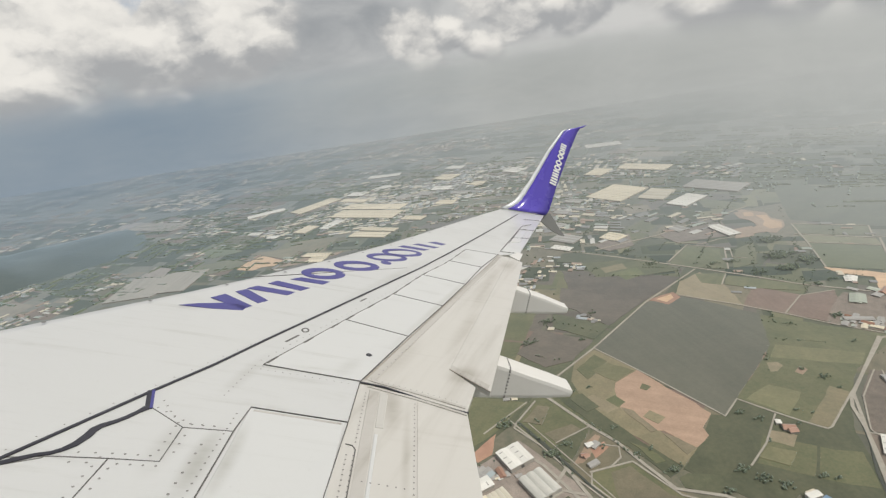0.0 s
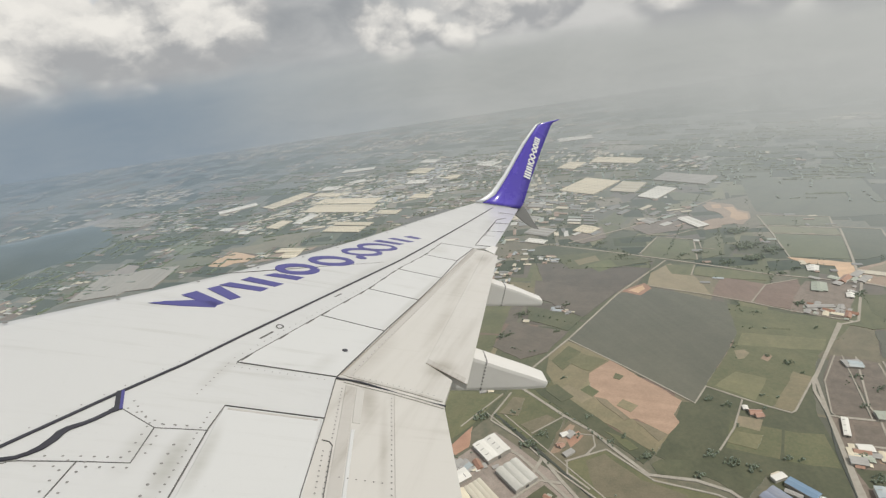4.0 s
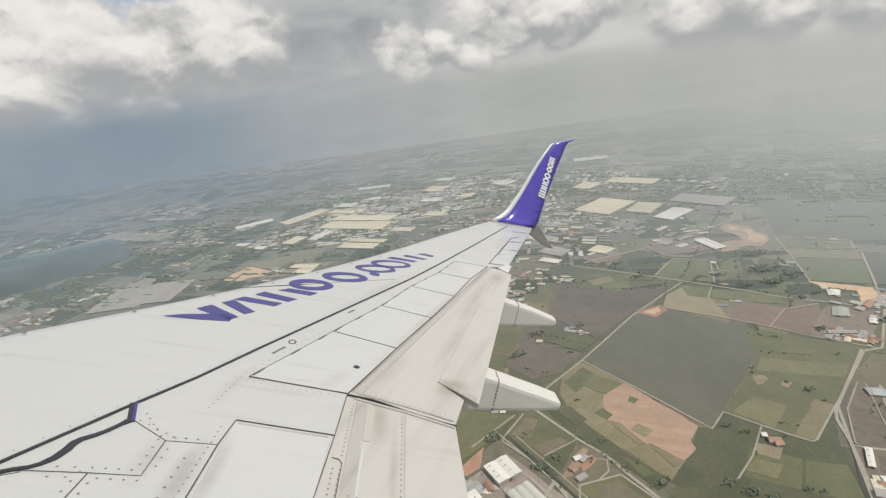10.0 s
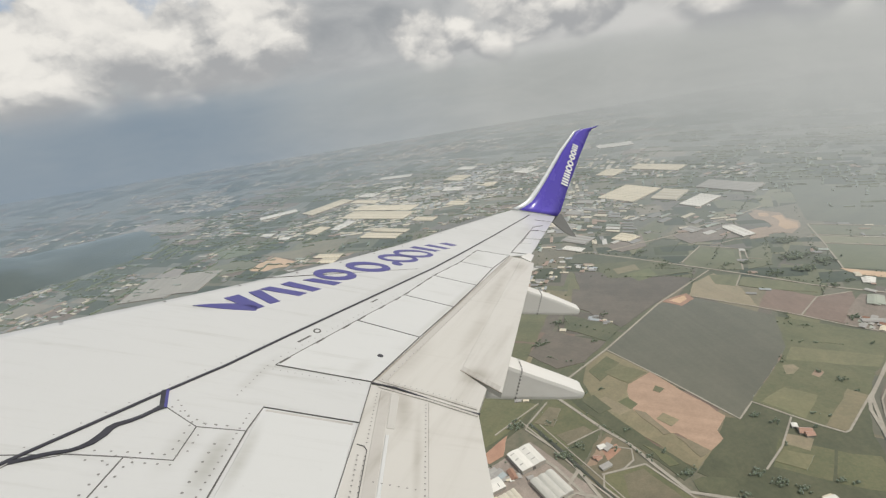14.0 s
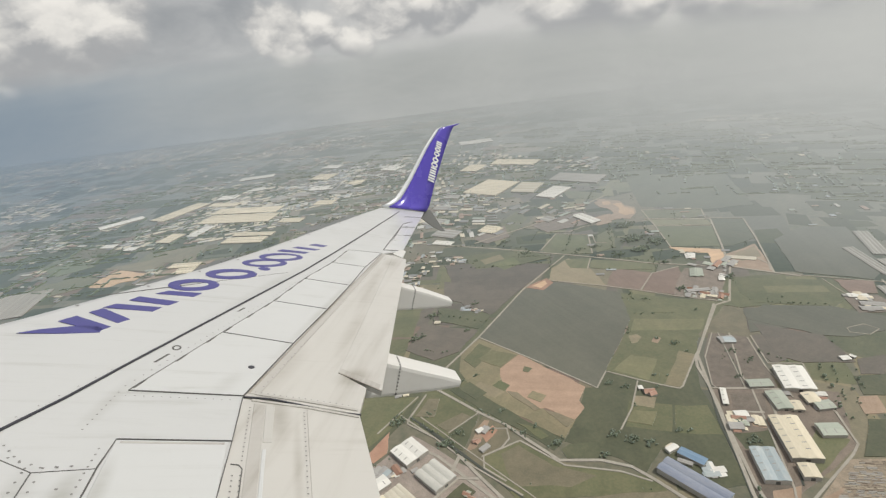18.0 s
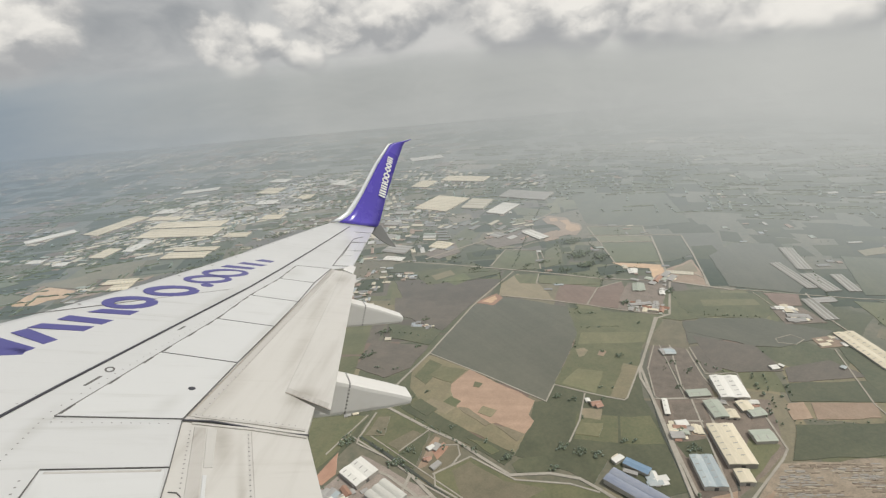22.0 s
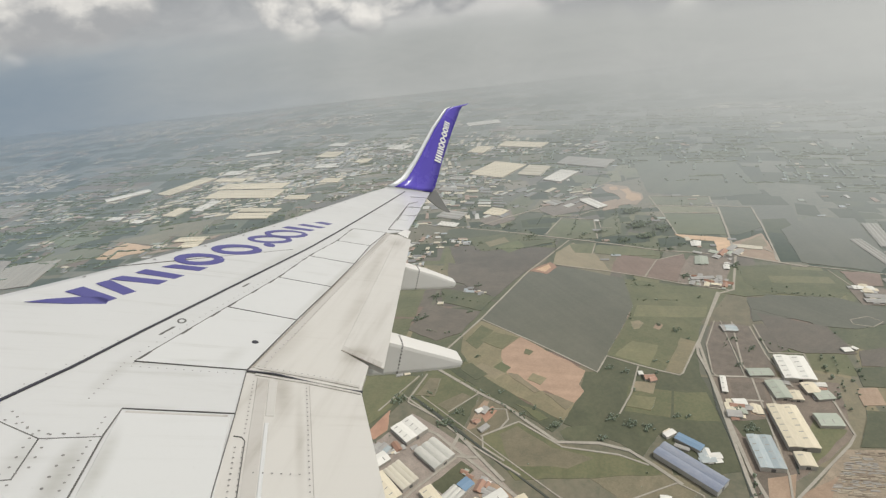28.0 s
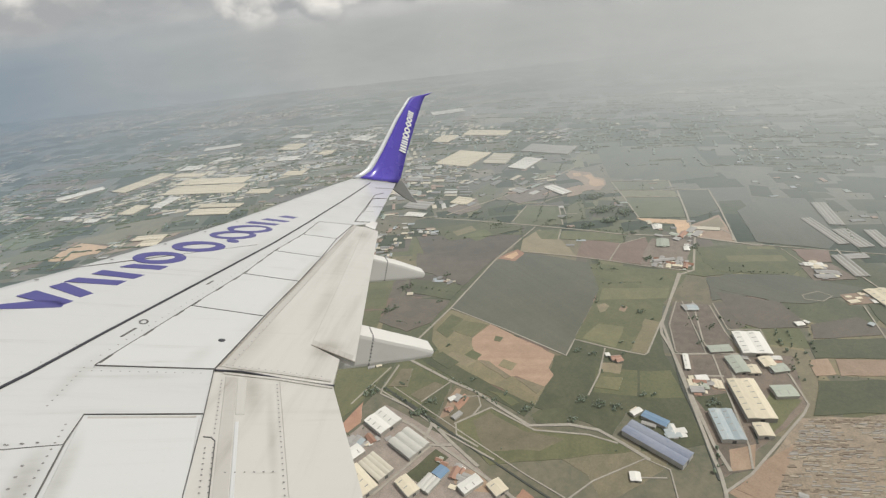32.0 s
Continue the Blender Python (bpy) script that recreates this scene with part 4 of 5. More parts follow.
# plots round the big dark field
field("dgreen", (596, 635), (647, 663), (697, 568), (714, 542), (826, 596), (754, 531), (705, 459), (651, 394), (612, 335), (520, 387), (568, 456), (513, 437), (481, 515), (453, 561), (503, 591), (578, 647))
field("green", (906, 885), (1056, 692), (934, 650), (898, 640), (831, 599), (699, 567), (649, 666), (769, 733), (832, 775))
field("dark", (513, 933), (733, 1061), (825, 1050), (913, 887), (832, 775), (759, 729), (649, 666), (596, 635), (556, 790))
field("lgreen", (842, 771), (956, 673), (915, 648), (795, 741))
field("lgreen", (729, 674), (756, 632), (690, 592), (662, 657))
field("olive", (814, 625), (827, 595), (721, 541), (702, 565))
field("lolive", (777, 727), (795, 721), (795, 708), (772, 697), (758, 703))
field("tan", (814, 690), (824, 687), (822, 677), (803, 670), (798, 680))
field("green", (670, 517), (714, 483), (670, 422), (616, 467))
field("green", (614, 570), (667, 520), (611, 473), (561, 526))
field("lolive", (635, 575), (660, 551), (635, 532), (610, 561))
field("olive", (409, 847), (449, 904), (510, 929), (547, 822), (484, 803), (447, 743), (479, 644), (503, 591), (456, 564), (419, 688), (397, 782))
field("salmon", (484, 803), (546, 820), (581, 650), (544, 626), (538, 607), (503, 591), (479, 644), (467, 652), (451, 730), (462, 765))
field("bgreen", (438, 764), (461, 768), (468, 740), (448, 734))
field("lolive", (399, 785), (427, 788), (447, 732), (422, 729))
field("dgreen", (361, 810), (397, 782), (419, 688), (456, 564), (425, 554), (414, 605), (379, 721))
field("olive", (433, 655), (454, 651), (471, 582), (453, 572))
field("green", (249, 766), (316, 819), (345, 799), (374, 709), (342, 700), (300, 644), (274, 703))
field("dgreen", (278, 689), (350, 708), (361, 695), (300, 644))
field("scrub", (339, 679), (376, 697), (395, 645), (386, 623), (356, 613), (307, 596), (288, 612))
field("tan", (349, 675), (373, 688), (377, 679), (320, 635), (303, 637))
field("rust", (346, 658), (374, 666), (374, 653), (344, 636))
field("green", (321, 612), (392, 607), (418, 519), (505, 430), (508, 395), (314, 505), (309, 590))
field("scrub", (348, 600), (384, 599), (403, 528), (444, 476), (396, 481), (325, 535))
field("dgreen", (436, 547), (453, 550), (494, 529), (483, 499), (469, 497), (432, 529))
field("rust", (148, 730), (211, 763), (187, 716), (158, 708))
field("green", (201, 894), (299, 821), (212, 767), (146, 740))
field("brush", (912, 630), (929, 617), (806, 475), (766, 512), (834, 579))
field("brush", (930, 616), (960, 572), (893, 493), (849, 442), (807, 473))
field("lot", (770, 487), (845, 439), (804, 397), (658, 309), (615, 333), (682, 415), (738, 479))
field("brush", (771, 480), (815, 448), (778, 414), (734, 451))
field("tan", (740, 423), (762, 402), (741, 390), (726, 408))
field("dgreen", (685, 413), (739, 387), (711, 358), (671, 382))
field("brown", (1003, 999), (1057, 911), (959, 861), (913, 934))
field("brown", (1057, 911), (1137, 891), (1087, 839), (1000, 791), (960, 857))
field("lolive", (879, 1117), (960, 1138), (956, 1040), (914, 933), (822, 1061))
field("rust", (746, 1071), (827, 1075), (823, 1038), (774, 1023))
field("orange", (766, 1064), (815, 1067), (807, 1047), (778, 1037))
field("green", (943, 1137), (1008, 1095), (950, 1045), (919, 1081))
field("green", (1004, 1083), (1097, 964), (1075, 927), (997, 995), (961, 1045))
field("green", (948, 1254), (1063, 1321), (1128, 1235), (1034, 1115), (968, 1171), (938, 1221))
field("bgreen", (1046, 1303), (1112, 1238), (1053, 1167), (974, 1242))
field("green", (1147, 1217), (1226, 1228), (1120, 1104), (1049, 1113))
field("tan", (1379, 1475), (1433, 1462), (1452, 1419), (1429, 1366), (1432, 1325), (1393, 1279), (1331, 1248), (1318, 1278), (1275, 1283), (1295, 1318), (1345, 1333), (1361, 1388), (1351, 1418))
field("orange", (1408, 1410), (1438, 1395), (1415, 1353), (1416, 1315), (1380, 1276), (1347, 1287), (1352, 1325), (1390, 1354))
field("orange", (1402, 1457), (1425, 1440), (1400, 1410), (1378, 1425))
field("tan", (1260, 1348), (1324, 1338), (1267, 1268), (1210, 1282))
field("green", (1422, 1282), (1560, 1144), (1502, 1086), (1368, 1215))
field("lgreen", (1362, 1207), (1497, 1062), (1465, 1024), (1340, 1147))
field("bgreen", (1334, 1138), (1452, 1023), (1330, 905), (1231, 999))
field("dgreen", (1497, 1077), (1567, 995), (1447, 877), (1354, 884), (1330, 905), (1459, 1023))
field("orange", (1225, 999), (1317, 886), (1239, 816), (1203, 833), (1266, 897), (1223, 957))
field("tan", (1261, 819), (1289, 860), (1409, 852), (1299, 733), (1278, 717), (1228, 803))
field("lolive", (1311, 846), (1394, 845), (1344, 791), (1279, 803))
field("lot", (1074, 841), (1144, 876), (1208, 799), (1071, 693), (992, 787))
field("green", (1166, 772), (1285, 688), (1148, 605), (1059, 655), (1036, 691))
field("lgreen", (1151, 709), (1236, 658), (1199, 635), (1113, 671))
field("dark", (1055, 646), (1141, 601), (1049, 545), (980, 580))
field("plow", (970, 573), (1038, 538), (941, 480), (912, 488), (931, 534))
field("plow", (651, 1359), (835, 1208), (900, 1138), (734, 1069), (595, 1005), (564, 1103))
field("plow", (594, 1253), (697, 1120), (739, 1077), (608, 1012), (544, 1160))
field("dgreen", (509, 1127), (595, 1005), (534, 967), (474, 1061))
field("plow", (434, 1075), (529, 964), (446, 912), (383, 915), (350, 994))
field("green", (724, 1381), (906, 1306), (931, 1176), (830, 1201), (713, 1261))
field("bgreen", (762, 1261), (840, 1258), (835, 1208), (771, 1201))
field("olive", (755, 1313), (824, 1308), (817, 1268), (749, 1272))
field("dgreen", (718, 1483), (849, 1412), (854, 1323), (722, 1377), (669, 1431))
field("lot", (1053, 1444), (1288, 1432), (1222, 1307), (1052, 1353))
field("lot", (834, 1475), (898, 1524), (986, 1515), (937, 1411), (849, 1412))

field("lgreen", (-594, 2218), (-411, 2229), (-341, 2127), (-398, 2086), (-544, 2086))
field("bgreen", (-565, 2437), (-430, 2436), (-375, 2306), (-502, 2294))
field("orange", (-378, 2075), (-231, 2013), (-199, 2058), (-281, 2171), (-342, 2134))
field("pave", (-1207, 3070), (-1048, 3000), (-964, 3174), (-1040, 3362), (-1149, 3410), (-1178, 3271))
field("pave", (-769, 2040), (-693, 2068), (-659, 2272), (-740, 2353), (-774, 2243), (-837, 2067))
field("olive", (-349, 2246), (-172, 2200), (-130, 2109), (-194, 2074))
field("tan", (-112, 2002), (-27, 2017), (37, 2009), (12, 1981))

field("yard", (772, 283), (962, 155), (913, 118), (821, 96), (713, 64), (528, 122), (550, 210), (597, 255), (633, 264))
field("tan", (626, 272), (718, 263), (586, 223), (570, 263))
field("green", (1182, 757), (1329, 601), (1285, 542), (1207, 533), (1106, 645), (1120, 703))
field("lgreen", (1188, 687), (1288, 600), (1267, 574), (1166, 659))
field("brown", (1336, 605), (1387, 544), (1331, 507), (1292, 546))
field("dark", (1021, 616), (1103, 634), (1202, 539), (1259, 409), (1212, 414), (1111, 450), (1076, 485))
field("plow", (1018, 599), (1076, 485), (1028, 404), (953, 458), (944, 501))
field("plow", (1041, 409), (1132, 365), (1125, 297), (996, 380))
field("dgreen", (982, 386), (1132, 270), (1068, 240), (941, 347))
field("tan", (927, 351), (955, 334), (921, 304), (890, 323))
field("tan", (963, 326), (1047, 255), (1008, 234), (922, 298))
field("dgreen", (882, 314), (1045, 184), (971, 156), (793, 276))
field("lot", (1273, 553), (1324, 505), (1289, 436), (1214, 491))
field("tan", (1193, 427), (1254, 393), (1227, 357), (1165, 396))
field("dgreen", (1193, 374), (1222, 345), (1109, 189), (1061, 103), (975, 159), (1056, 239))
field("green", (1439, 441), (1509, 362), (1397, 179), (1305, 161), (1280, 252))
field("dgreen", (1480, 411), (1649, 187), (1428, 150), (1467, 274))
field("plow", (1499, 333), (1570, 174), (1364, 138), (1370, 204))
field("dark", (1610, 843), (1691, 758), (1479, 564), (1396, 547), (1315, 681), (1470, 834))
field("dgreen", (1717, 582), (1863, 366), (1760, 286), (1594, 330), (1496, 437))
field("pave", (1736, 322), (1830, 245), (1713, 174), (1637, 273))
field("brush", (1195, 167), (1188, 88), (1088, 56), (1045, 119))
field("tan", (1066, 230), (997, 164), (992, 143), (968, 166))
field("olive", (1791, 565), (1876, 530), (1826, 507), (1762, 537))

field("green", (439, 876), (499, 910), (510, 875), (443, 836))
field("lgreen", (466, 858), (508, 871), (538, 823), (486, 806))
field("lolive", (451, 730), (464, 715), (471, 649), (458, 652))
field("green", (529, 777), (537, 760), (520, 753), (514, 766))
field("dgreen", (380, 798), (409, 801), (417, 752), (388, 746))
field("lolive", (477, 642), (489, 625), (500, 591), (479, 584))
field("olive", (493, 702), (504, 675), (484, 665), (472, 692))
field("green", (415, 647), (432, 622), (439, 585), (423, 587))
field("lgreen", (603, 548), (631, 522), (598, 503), (571, 535))
field("scrub", (268, 773), (313, 803), (332, 791), (298, 750))
field("scrub", (292, 726), (347, 728), (355, 710), (298, 693))


def ditch(width, *line):
    LAYER[0] += 0.006
    bm = bmesh.new()
    ribbon(bm, list(line), width, -0.3, LAYER[0])
    return tagged(part("ditch", bm, DITCH), "dark water ditch beside the road", "ditch", kind="structure")


LAYER[0] = 1.16
ditch(4, (734, 486), (694, 446), (646, 381), (592, 317), (565, 287))
ditch(3, (266, 747), (293, 638), (316, 542), (339, 447), (356, 383))
ditch(3, (769, 405), (752, 386), (701, 320), (670, 294))
ditch(4, (261, 777), (282, 696), (299, 617), (318, 526))
ditch(3, (775, 536), (707, 451), (622, 351))
ditch(3, (920, 609), (812, 483))
LAYER[0] = 1.20
road(3, (277, 765), (303, 652), (326, 553), (349, 457), (368, 393))
road(7.5, (236, 699), (257, 657), (272, 593), (301, 471), (321, 374))
road(6, (141, 564), (261, 595))
road(7.5, (1030, 704), (922, 644), (828, 592), (758, 511), (674, 411), (606, 330), (576, 292), (553, 269), (505, 231))
road(5.25, (758, 511), (807, 472), (887, 401), (860, 350), (812, 294), (785, 287), (610, 267), (551, 270))
road(4.5, (945, 605), (833, 500), (811, 465), (655, 298), (620, 271))
road(4.5, (969, 573), (905, 495), (952, 457), (898, 404))
road(3, (357, 389), (420, 391), (513, 374), (526, 339), (488, 295))
road(3, (466, 365), (510, 332))
road(3.75, (1003, 2837), (959, 2341), (889, 1800))

road(6, (379, 868), (514, 935), (733, 1061), (964, 1162))
road(8, (679, 1576), (849, 1346), (968, 1171), (1052, 1040), (1102, 955), (1176, 867), (1231, 805), (1300, 659))
road(5, (827, 1053), (911, 936), (958, 858), (1001, 779), (1059, 693))
road(4.5, (513, 933), (556, 790), (596, 634), (647, 663), (675, 607), (697, 568), (714, 542), (724, 543), (831, 597))
road(7.5, (1234, 806), (1067, 690), (1028, 698), (918, 641), (820, 589), (795, 567), (762, 516), (735, 481), (682, 415), (618, 332), (592, 287))
road(3.5, (919, 627), (834, 579), (768, 514), (767, 500), (848, 439), (875, 413))
road(3, (929, 620), (806, 475))
road(4.5, (957, 572), (893, 493), (844, 411))
road(6, (825, 449), (753, 372), (704, 315))
road(6, (733, 447), (771, 416))
road(8, (323, 877), (347, 802), (373, 711), (395, 653), (405, 594), (418, 532), (472, 494), (501, 457), (510, 415), (517, 368))
road(4, (247, 792), (273, 700), (295, 603), (327, 509))
road(5, (316, 819), (256, 773), (248, 763), (273, 700))
road(4, (350, 673), (391, 644), (380, 621), (355, 610), (318, 613))
road(4.5, (392, 606), (321, 612), (308, 589), (322, 546))
road(4.5, (392, 606), (418, 519), (481, 459), (504, 419))
road(4, (672, 604), (605, 555), (548, 526))
road(3.5, (373, 710), (299, 696))
road(4, (191, 772), (300, 823))
road(6.5, (1426, 1286), (1564, 1147), (1499, 1082), (1571, 997), (1450, 875), (1275, 712))
road(8, (1362, 1214), (1501, 1065), (1364, 930), (1231, 805))
road(7, (1336, 1144), (1455, 1027))
road(6, (1426, 1286), (1332, 1140), (1230, 994))
road(6, (939, 1243), (1063, 1321), (1131, 1239), (1034, 1115))
road(5, (1141, 1230), (1100, 1172), (1126, 1147))
road(5, (1005, 1093), (950, 1045))
road(5, (960, 860), (1054, 909), (1137, 891))
road(7, (1280, 839), (1325, 799), (1314, 750), (1280, 724))
road(8, (815, 1445), (938, 1446), (1053, 1444), (1192, 1466), (1331, 1480), (1461, 1504))
road(5, (1052, 1353), (1102, 1303), (1173, 1305), (1217, 1289))
road(8, (288, 636), (292, 580), (299, 513))
road(8, (288, 636), (249, 605), (289, 575))

road(5, (1287, 691), (1387, 544), (1467, 435), (1559, 335), (1637, 185))
road(4, (1181, 376), (1039, 255), (1005, 204), (969, 155), (1077, 71))
road(5, (1407, 535), (1304, 431), (1212, 281), (1119, 152))
road(3, (1320, 622), (1280, 548))
road(4, (1777, 488), (1815, 415), (1772, 303))
road(3, (1136, 474), (1175, 462), (1177, 434), (1143, 435), (1124, 462), (1136, 474))
road(4, (969, 155), (913, 118), (732, 78))


# ------------------------------------------------------------ sheds and houses
SHED_WORDS = {"white": "white metal-roofed warehouse", "cream": "large cream-roofed warehouse", "vault": "warehouse with grey vaulted roof bays", "vaultc": "warehouse with cream vaulted roof bays",
              "grey": "grey-roofed factory shed", "mint": "pale green metal-roofed shed", "blue": "blue metal-roofed shed", "bluev": "long hall with faded blue vaulted roof",
              "skyblue": "pale blue and white roofed warehouse", "brick": "small red-roofed house", "glass": "long pale plastic greenhouse"}


def shed(kind, x, y, length, width, height, turn):
    """A hall with walls, a roof of ridges or vaults, a door and eaves."""
    ob = tagged(new("warehouse" if kind not in ("brick", "glass") else {"brick": "house", "glass": "greenhouse"}[kind]), SHED_WORDS[kind] + " on the plain",
                {"brick": "house", "glass": "greenhouse"}.get(kind, "warehouse"))
    ob.matrix_world = pose(x, y, 0.0, 0, 0, turn)
    if math.hypot(x, y) > 1400:
        height *= 0.6
    a, b = length / 2, width / 2
    bm = bmesh.new()
    prism(bm, [(-a, -b), (a, -b), (a, b), (-a, b)], -0.2, height)
    part("wall", bm, WALLS, ob)
    bays = {"vault": 3, "vaultc": 4, "bluev": 2, "glass": max(2, int(width / 9)), "brick": 1}.get(kind, max(1, round(width / 22)))
    rise = {"vault": 0.16, "vaultc": 0.14, "bluev": 0.14, "glass": 0.14, "brick": 0.3}.get(kind, 0.07)
    vaulted = kind in ("vault", "vaultc", "bluev")
    w = (width + 1.2) / bays
    for k in range(bays):
        y0 = -b - 0.6 + k * w
        steps = 8 if vaulted else 2
        prof = []
        for i in range(steps + 1):
            f = i / steps
            lift = math.sin(math.pi * f) if vaulted else 1 - abs(2 * f - 1)
            prof.append((y0 + f * w, height + 0.05 + rise * w * lift))
        bm = bmesh.new()
        ring0 = [(-a - 0.6, py, pz) for py, pz in prof] + [(-a - 0.6, y0 + w, height - 0.15), (-a - 0.6, y0, height - 0.15)]
        loft(bm, [ring0, [(-p[0], p[1], p[2]) for p in ring0]])
        roof = part("roof", bm, ROOF[kind], ob)
        if kind in ("white", "cream", "grey", "mint", "skyblue") and length > 22:
            for s in range(int(length / 14)):
                px = -a + 7 + s * 14
                bm = bmesh.new()
                v = [bm.verts.new(p) for p in ((px - 0.8, y0 + w * 0.15, height + 0.15 + rise * w * 0.30), (px + 0.8, y0 + w * 0.15, height + 0.15 + rise * w * 0.30),
                                               (px + 0.8, y0 + w * 0.45, height + 0.15 + rise * w * 0.90), (px - 0.8, y0 + w * 0.45, height + 0.15 + rise * w * 0.90))]
                bm.faces.new(v)
                r = bmesh.ops.extrude_face_region(bm, geom=bm.faces[:])
                bmesh.ops.translate(bm, verts=[g for g in r["geom"] if isinstance(g, bmesh.types.BMVert)], vec=(0, 0, 0.12))
                part("skylight", bm, ROOF["glass"], ob, "pale translucent strip" if s == 0 else "")
    if kind != "glass":
        bm = bmesh.new()
        dw = min(6.0, width * 0.3)
        prism(bm, [(a, -dw / 2), (a + 0.15, -dw / 2), (a + 0.15, dw / 2), (a, dw / 2)], 0, height * 0.7)
        part("door", bm, SEAM, ob, "dark loading door")
    return ob


shed("white", 219, 690, 48, 46, 9.0, -78)
shed("vault", 232, 617, 54, 43, 8.0, -77)
shed("white", 148, 654, 30, 24, 7.0, 11)
shed("vaultc", 166, 605, 53, 31, 8.0, -77)
shed("cream", 129, 595, 60, 39, 9.0, -81)
shed("cream", 190, 543, 37, 21, 8.0, -84)
shed("blue", 245, 536, 20, 19, 6.0, 15)
shed("vault", 219, 529, 29, 23, 6.0, 19)
shed("white", 269, 490, 35, 19, 7.0, 3)
shed("cream", 299, 462, 25, 22, 6.0, -90)
shed("white", 890, 438, 70, 51, 9.0, -131)
shed("mint", 832, 465, 41, 21, 6.0, -34)
shed("mint", 815, 418, 48, 28, 6.0, -123)
shed("cream", 823, 393, 24, 17, 6.0, -129)
shed("cream", 861, 391, 27, 23, 6.0, -121)
shed("mint", 859, 369, 28, 21, 6.0, -27)
shed("cream", 746, 352, 96, 44, 10.0, -128)
shed("skyblue", 664, 341, 67, 35, 9.0, -128)
shed("mint", 807, 331, 35, 28, 7.0, -35)
shed("cream", 697, 302, 27, 23, 8.0, -129)
shed("blue", 588, 416, 41, 16, 7.0, -75)
shed("bluev", 547, 381, 101, 32, 10.0, -80)
shed("white", 578, 446, 20, 10, 6.0, -3)
shed("white", 474, 359, 16, 15, 4.0, -131)
shed("white", 753, 479, 45, 9, 5.0, -137)
shed("white", 734, 434, 21, 15, 5.0, -33)
shed("grey", 701, 420, 22, 16, 6.0, -40)
shed("mint", 1133, 837, 48, 23, 6.0, -141)
shed("white", 1151, 771, 23, 14, 4.0, -139)
shed("grey", 1056, 767, 55, 14, 5.0, -31)
shed("white", 1218, 915, 32, 21, 4.0, -143)
shed("skyblue", 918, 586, 21, 20, 5.0, -41)
shed("brick", 662, 567, 19, 14, 4.0, -29)
shed("white", 348, 666, 13, 10, 4.0, 0)
shed("brick", 327, 648, 9, 7, 4.0, -11)
shed("white", 1023, 420, 16, 13, 4.0, -29)
shed("cream", 930, 1514, 67, 55, 6.0, -70)
shed("cream", -71, 1969, 71, 50, 6.0, -33)
shed("glass", -1130, 3135, 345, 156, 5.0, -53)
shed("glass", -904, 3134, 383, 130, 5.0, -39)
shed("glass", -731, 2100, 220, 184, 5.0, 77)
shed("glass", -599, 2080, 203, 161, 5.0, 71)
shed("grey", 819, 1744, 71, 68, 6.0, -60)
shed("grey", 763, 1955, 72, 67, 6.0, 31)
shed("grey", 877, 2029, 79, 70, 6.0, 31)
shed("white", 1079, 2761, 106, 96, 6.0, -63)
shed("grey", 791, 1596, 94, 70, 6.0, -59)
shed("white", 737, 1523, 70, 34, 6.0, -55)
shed("grey", 356, 663, 17, 12, 3.5, 26)
shed("brick", 330, 645, 10, 8, 3.0, 14)
shed("white", 335, 627, 14, 4, 2.5, 3)
shed("grey", 572, 416, 22, 7, 4.0, -62)
shed("cream", 580, 450, 14, 10, 4.0, -1)
shed("grey", 332, 625, 19, 10, 4.0, 11)
shed("brick", 662, 559, 13, 11, 4.0, -16)
shed("white", 658, 584, 10, 8, 4.0, -121)
shed("grey", 917, 591, 30, 23, 4.0, -28)
shed("mint", 1140, 835, 46, 28, 5.0, -138)
shed("white", 1167, 781, 22, 12, 4.0, -138)
shed("vaultc", 1298, 818, 71, 21, 4.0, -55)
shed("white", 1210, 917, 32, 17, 4.0, -132)

shed("white", -302, 2917, 196, 65, 9.0, 11)
shed("cream", -33, 2862, 95, 275, 9.0, -57)
shed("cream", 191, 2480, 358, 116, 9.0, -41)
shed("cream", 245, 2586, 345, 86, 9.0, -41)
shed("cream", -98, 2428, 70, 102, 8.0, -45)
shed("white", 22, 2422, 53, 128, 8.0, -46)
shed("cream", 161, 2141, 177, 63, 8.0, -40)
shed("cream", 207, 2188, 181, 42, 8.0, -42)
shed("cream", -65, 2022, 114, 42, 8.0, -34)
shed("white", -336, 2538, 64, 40, 7.0, -35)
shed("white", -249, 2419, 54, 38, 7.0, -33)
shed("cream", 167, 2806, 171, 61, 7.0, -45)
shed("white", 200, 2947, 103, 80, 7.0, -36)
shed("white", 416, 3306, 203, 72, 7.0, -20)
shed("cream", 722, 2925, 121, 120, 8.0, -49)
shed("white", 842, 3145, 110, 83, 7.0, -50)
shed("cream", 818, 2635, 70, 77, 7.0, -45)
shed("white", 629, 2690, 101, 70, 7.0, -43)
shed("cream", 572, 2397, 94, 67, 7.0, -42)
shed("cream", 377, 2249, 107, 52, 7.0, -43)
shed("grey", 410, 2669, 83, 67, 7.0, 2)
shed("grey", 525, 2645, 79, 67, 7.0, -40)
shed("white", 356, 2982, 95, 61, 7.0, 0)
shed("grey", 682, 2519, 93, 54, 7.0, -43)
shed("cream", 1228, 1966, 168, 216, 9.0, -65)
shed("vaultc", 1332, 1834, 101, 143, 9.0, -57)
shed("white", 1362, 1694, 81, 153, 9.0, -68)
shed("cream", 1576, 2269, 240, 108, 8.0, -57)
shed("cream", 1368, 2351, 93, 132, 8.0, -57)
shed("white", 1748, 2946, 209, 105, 8.0, -22)
shed("grey", 1569, 1781, 220, 122, 9.0, -64)
shed("white", 1229, 1352, 104, 42, 10.0, -94)
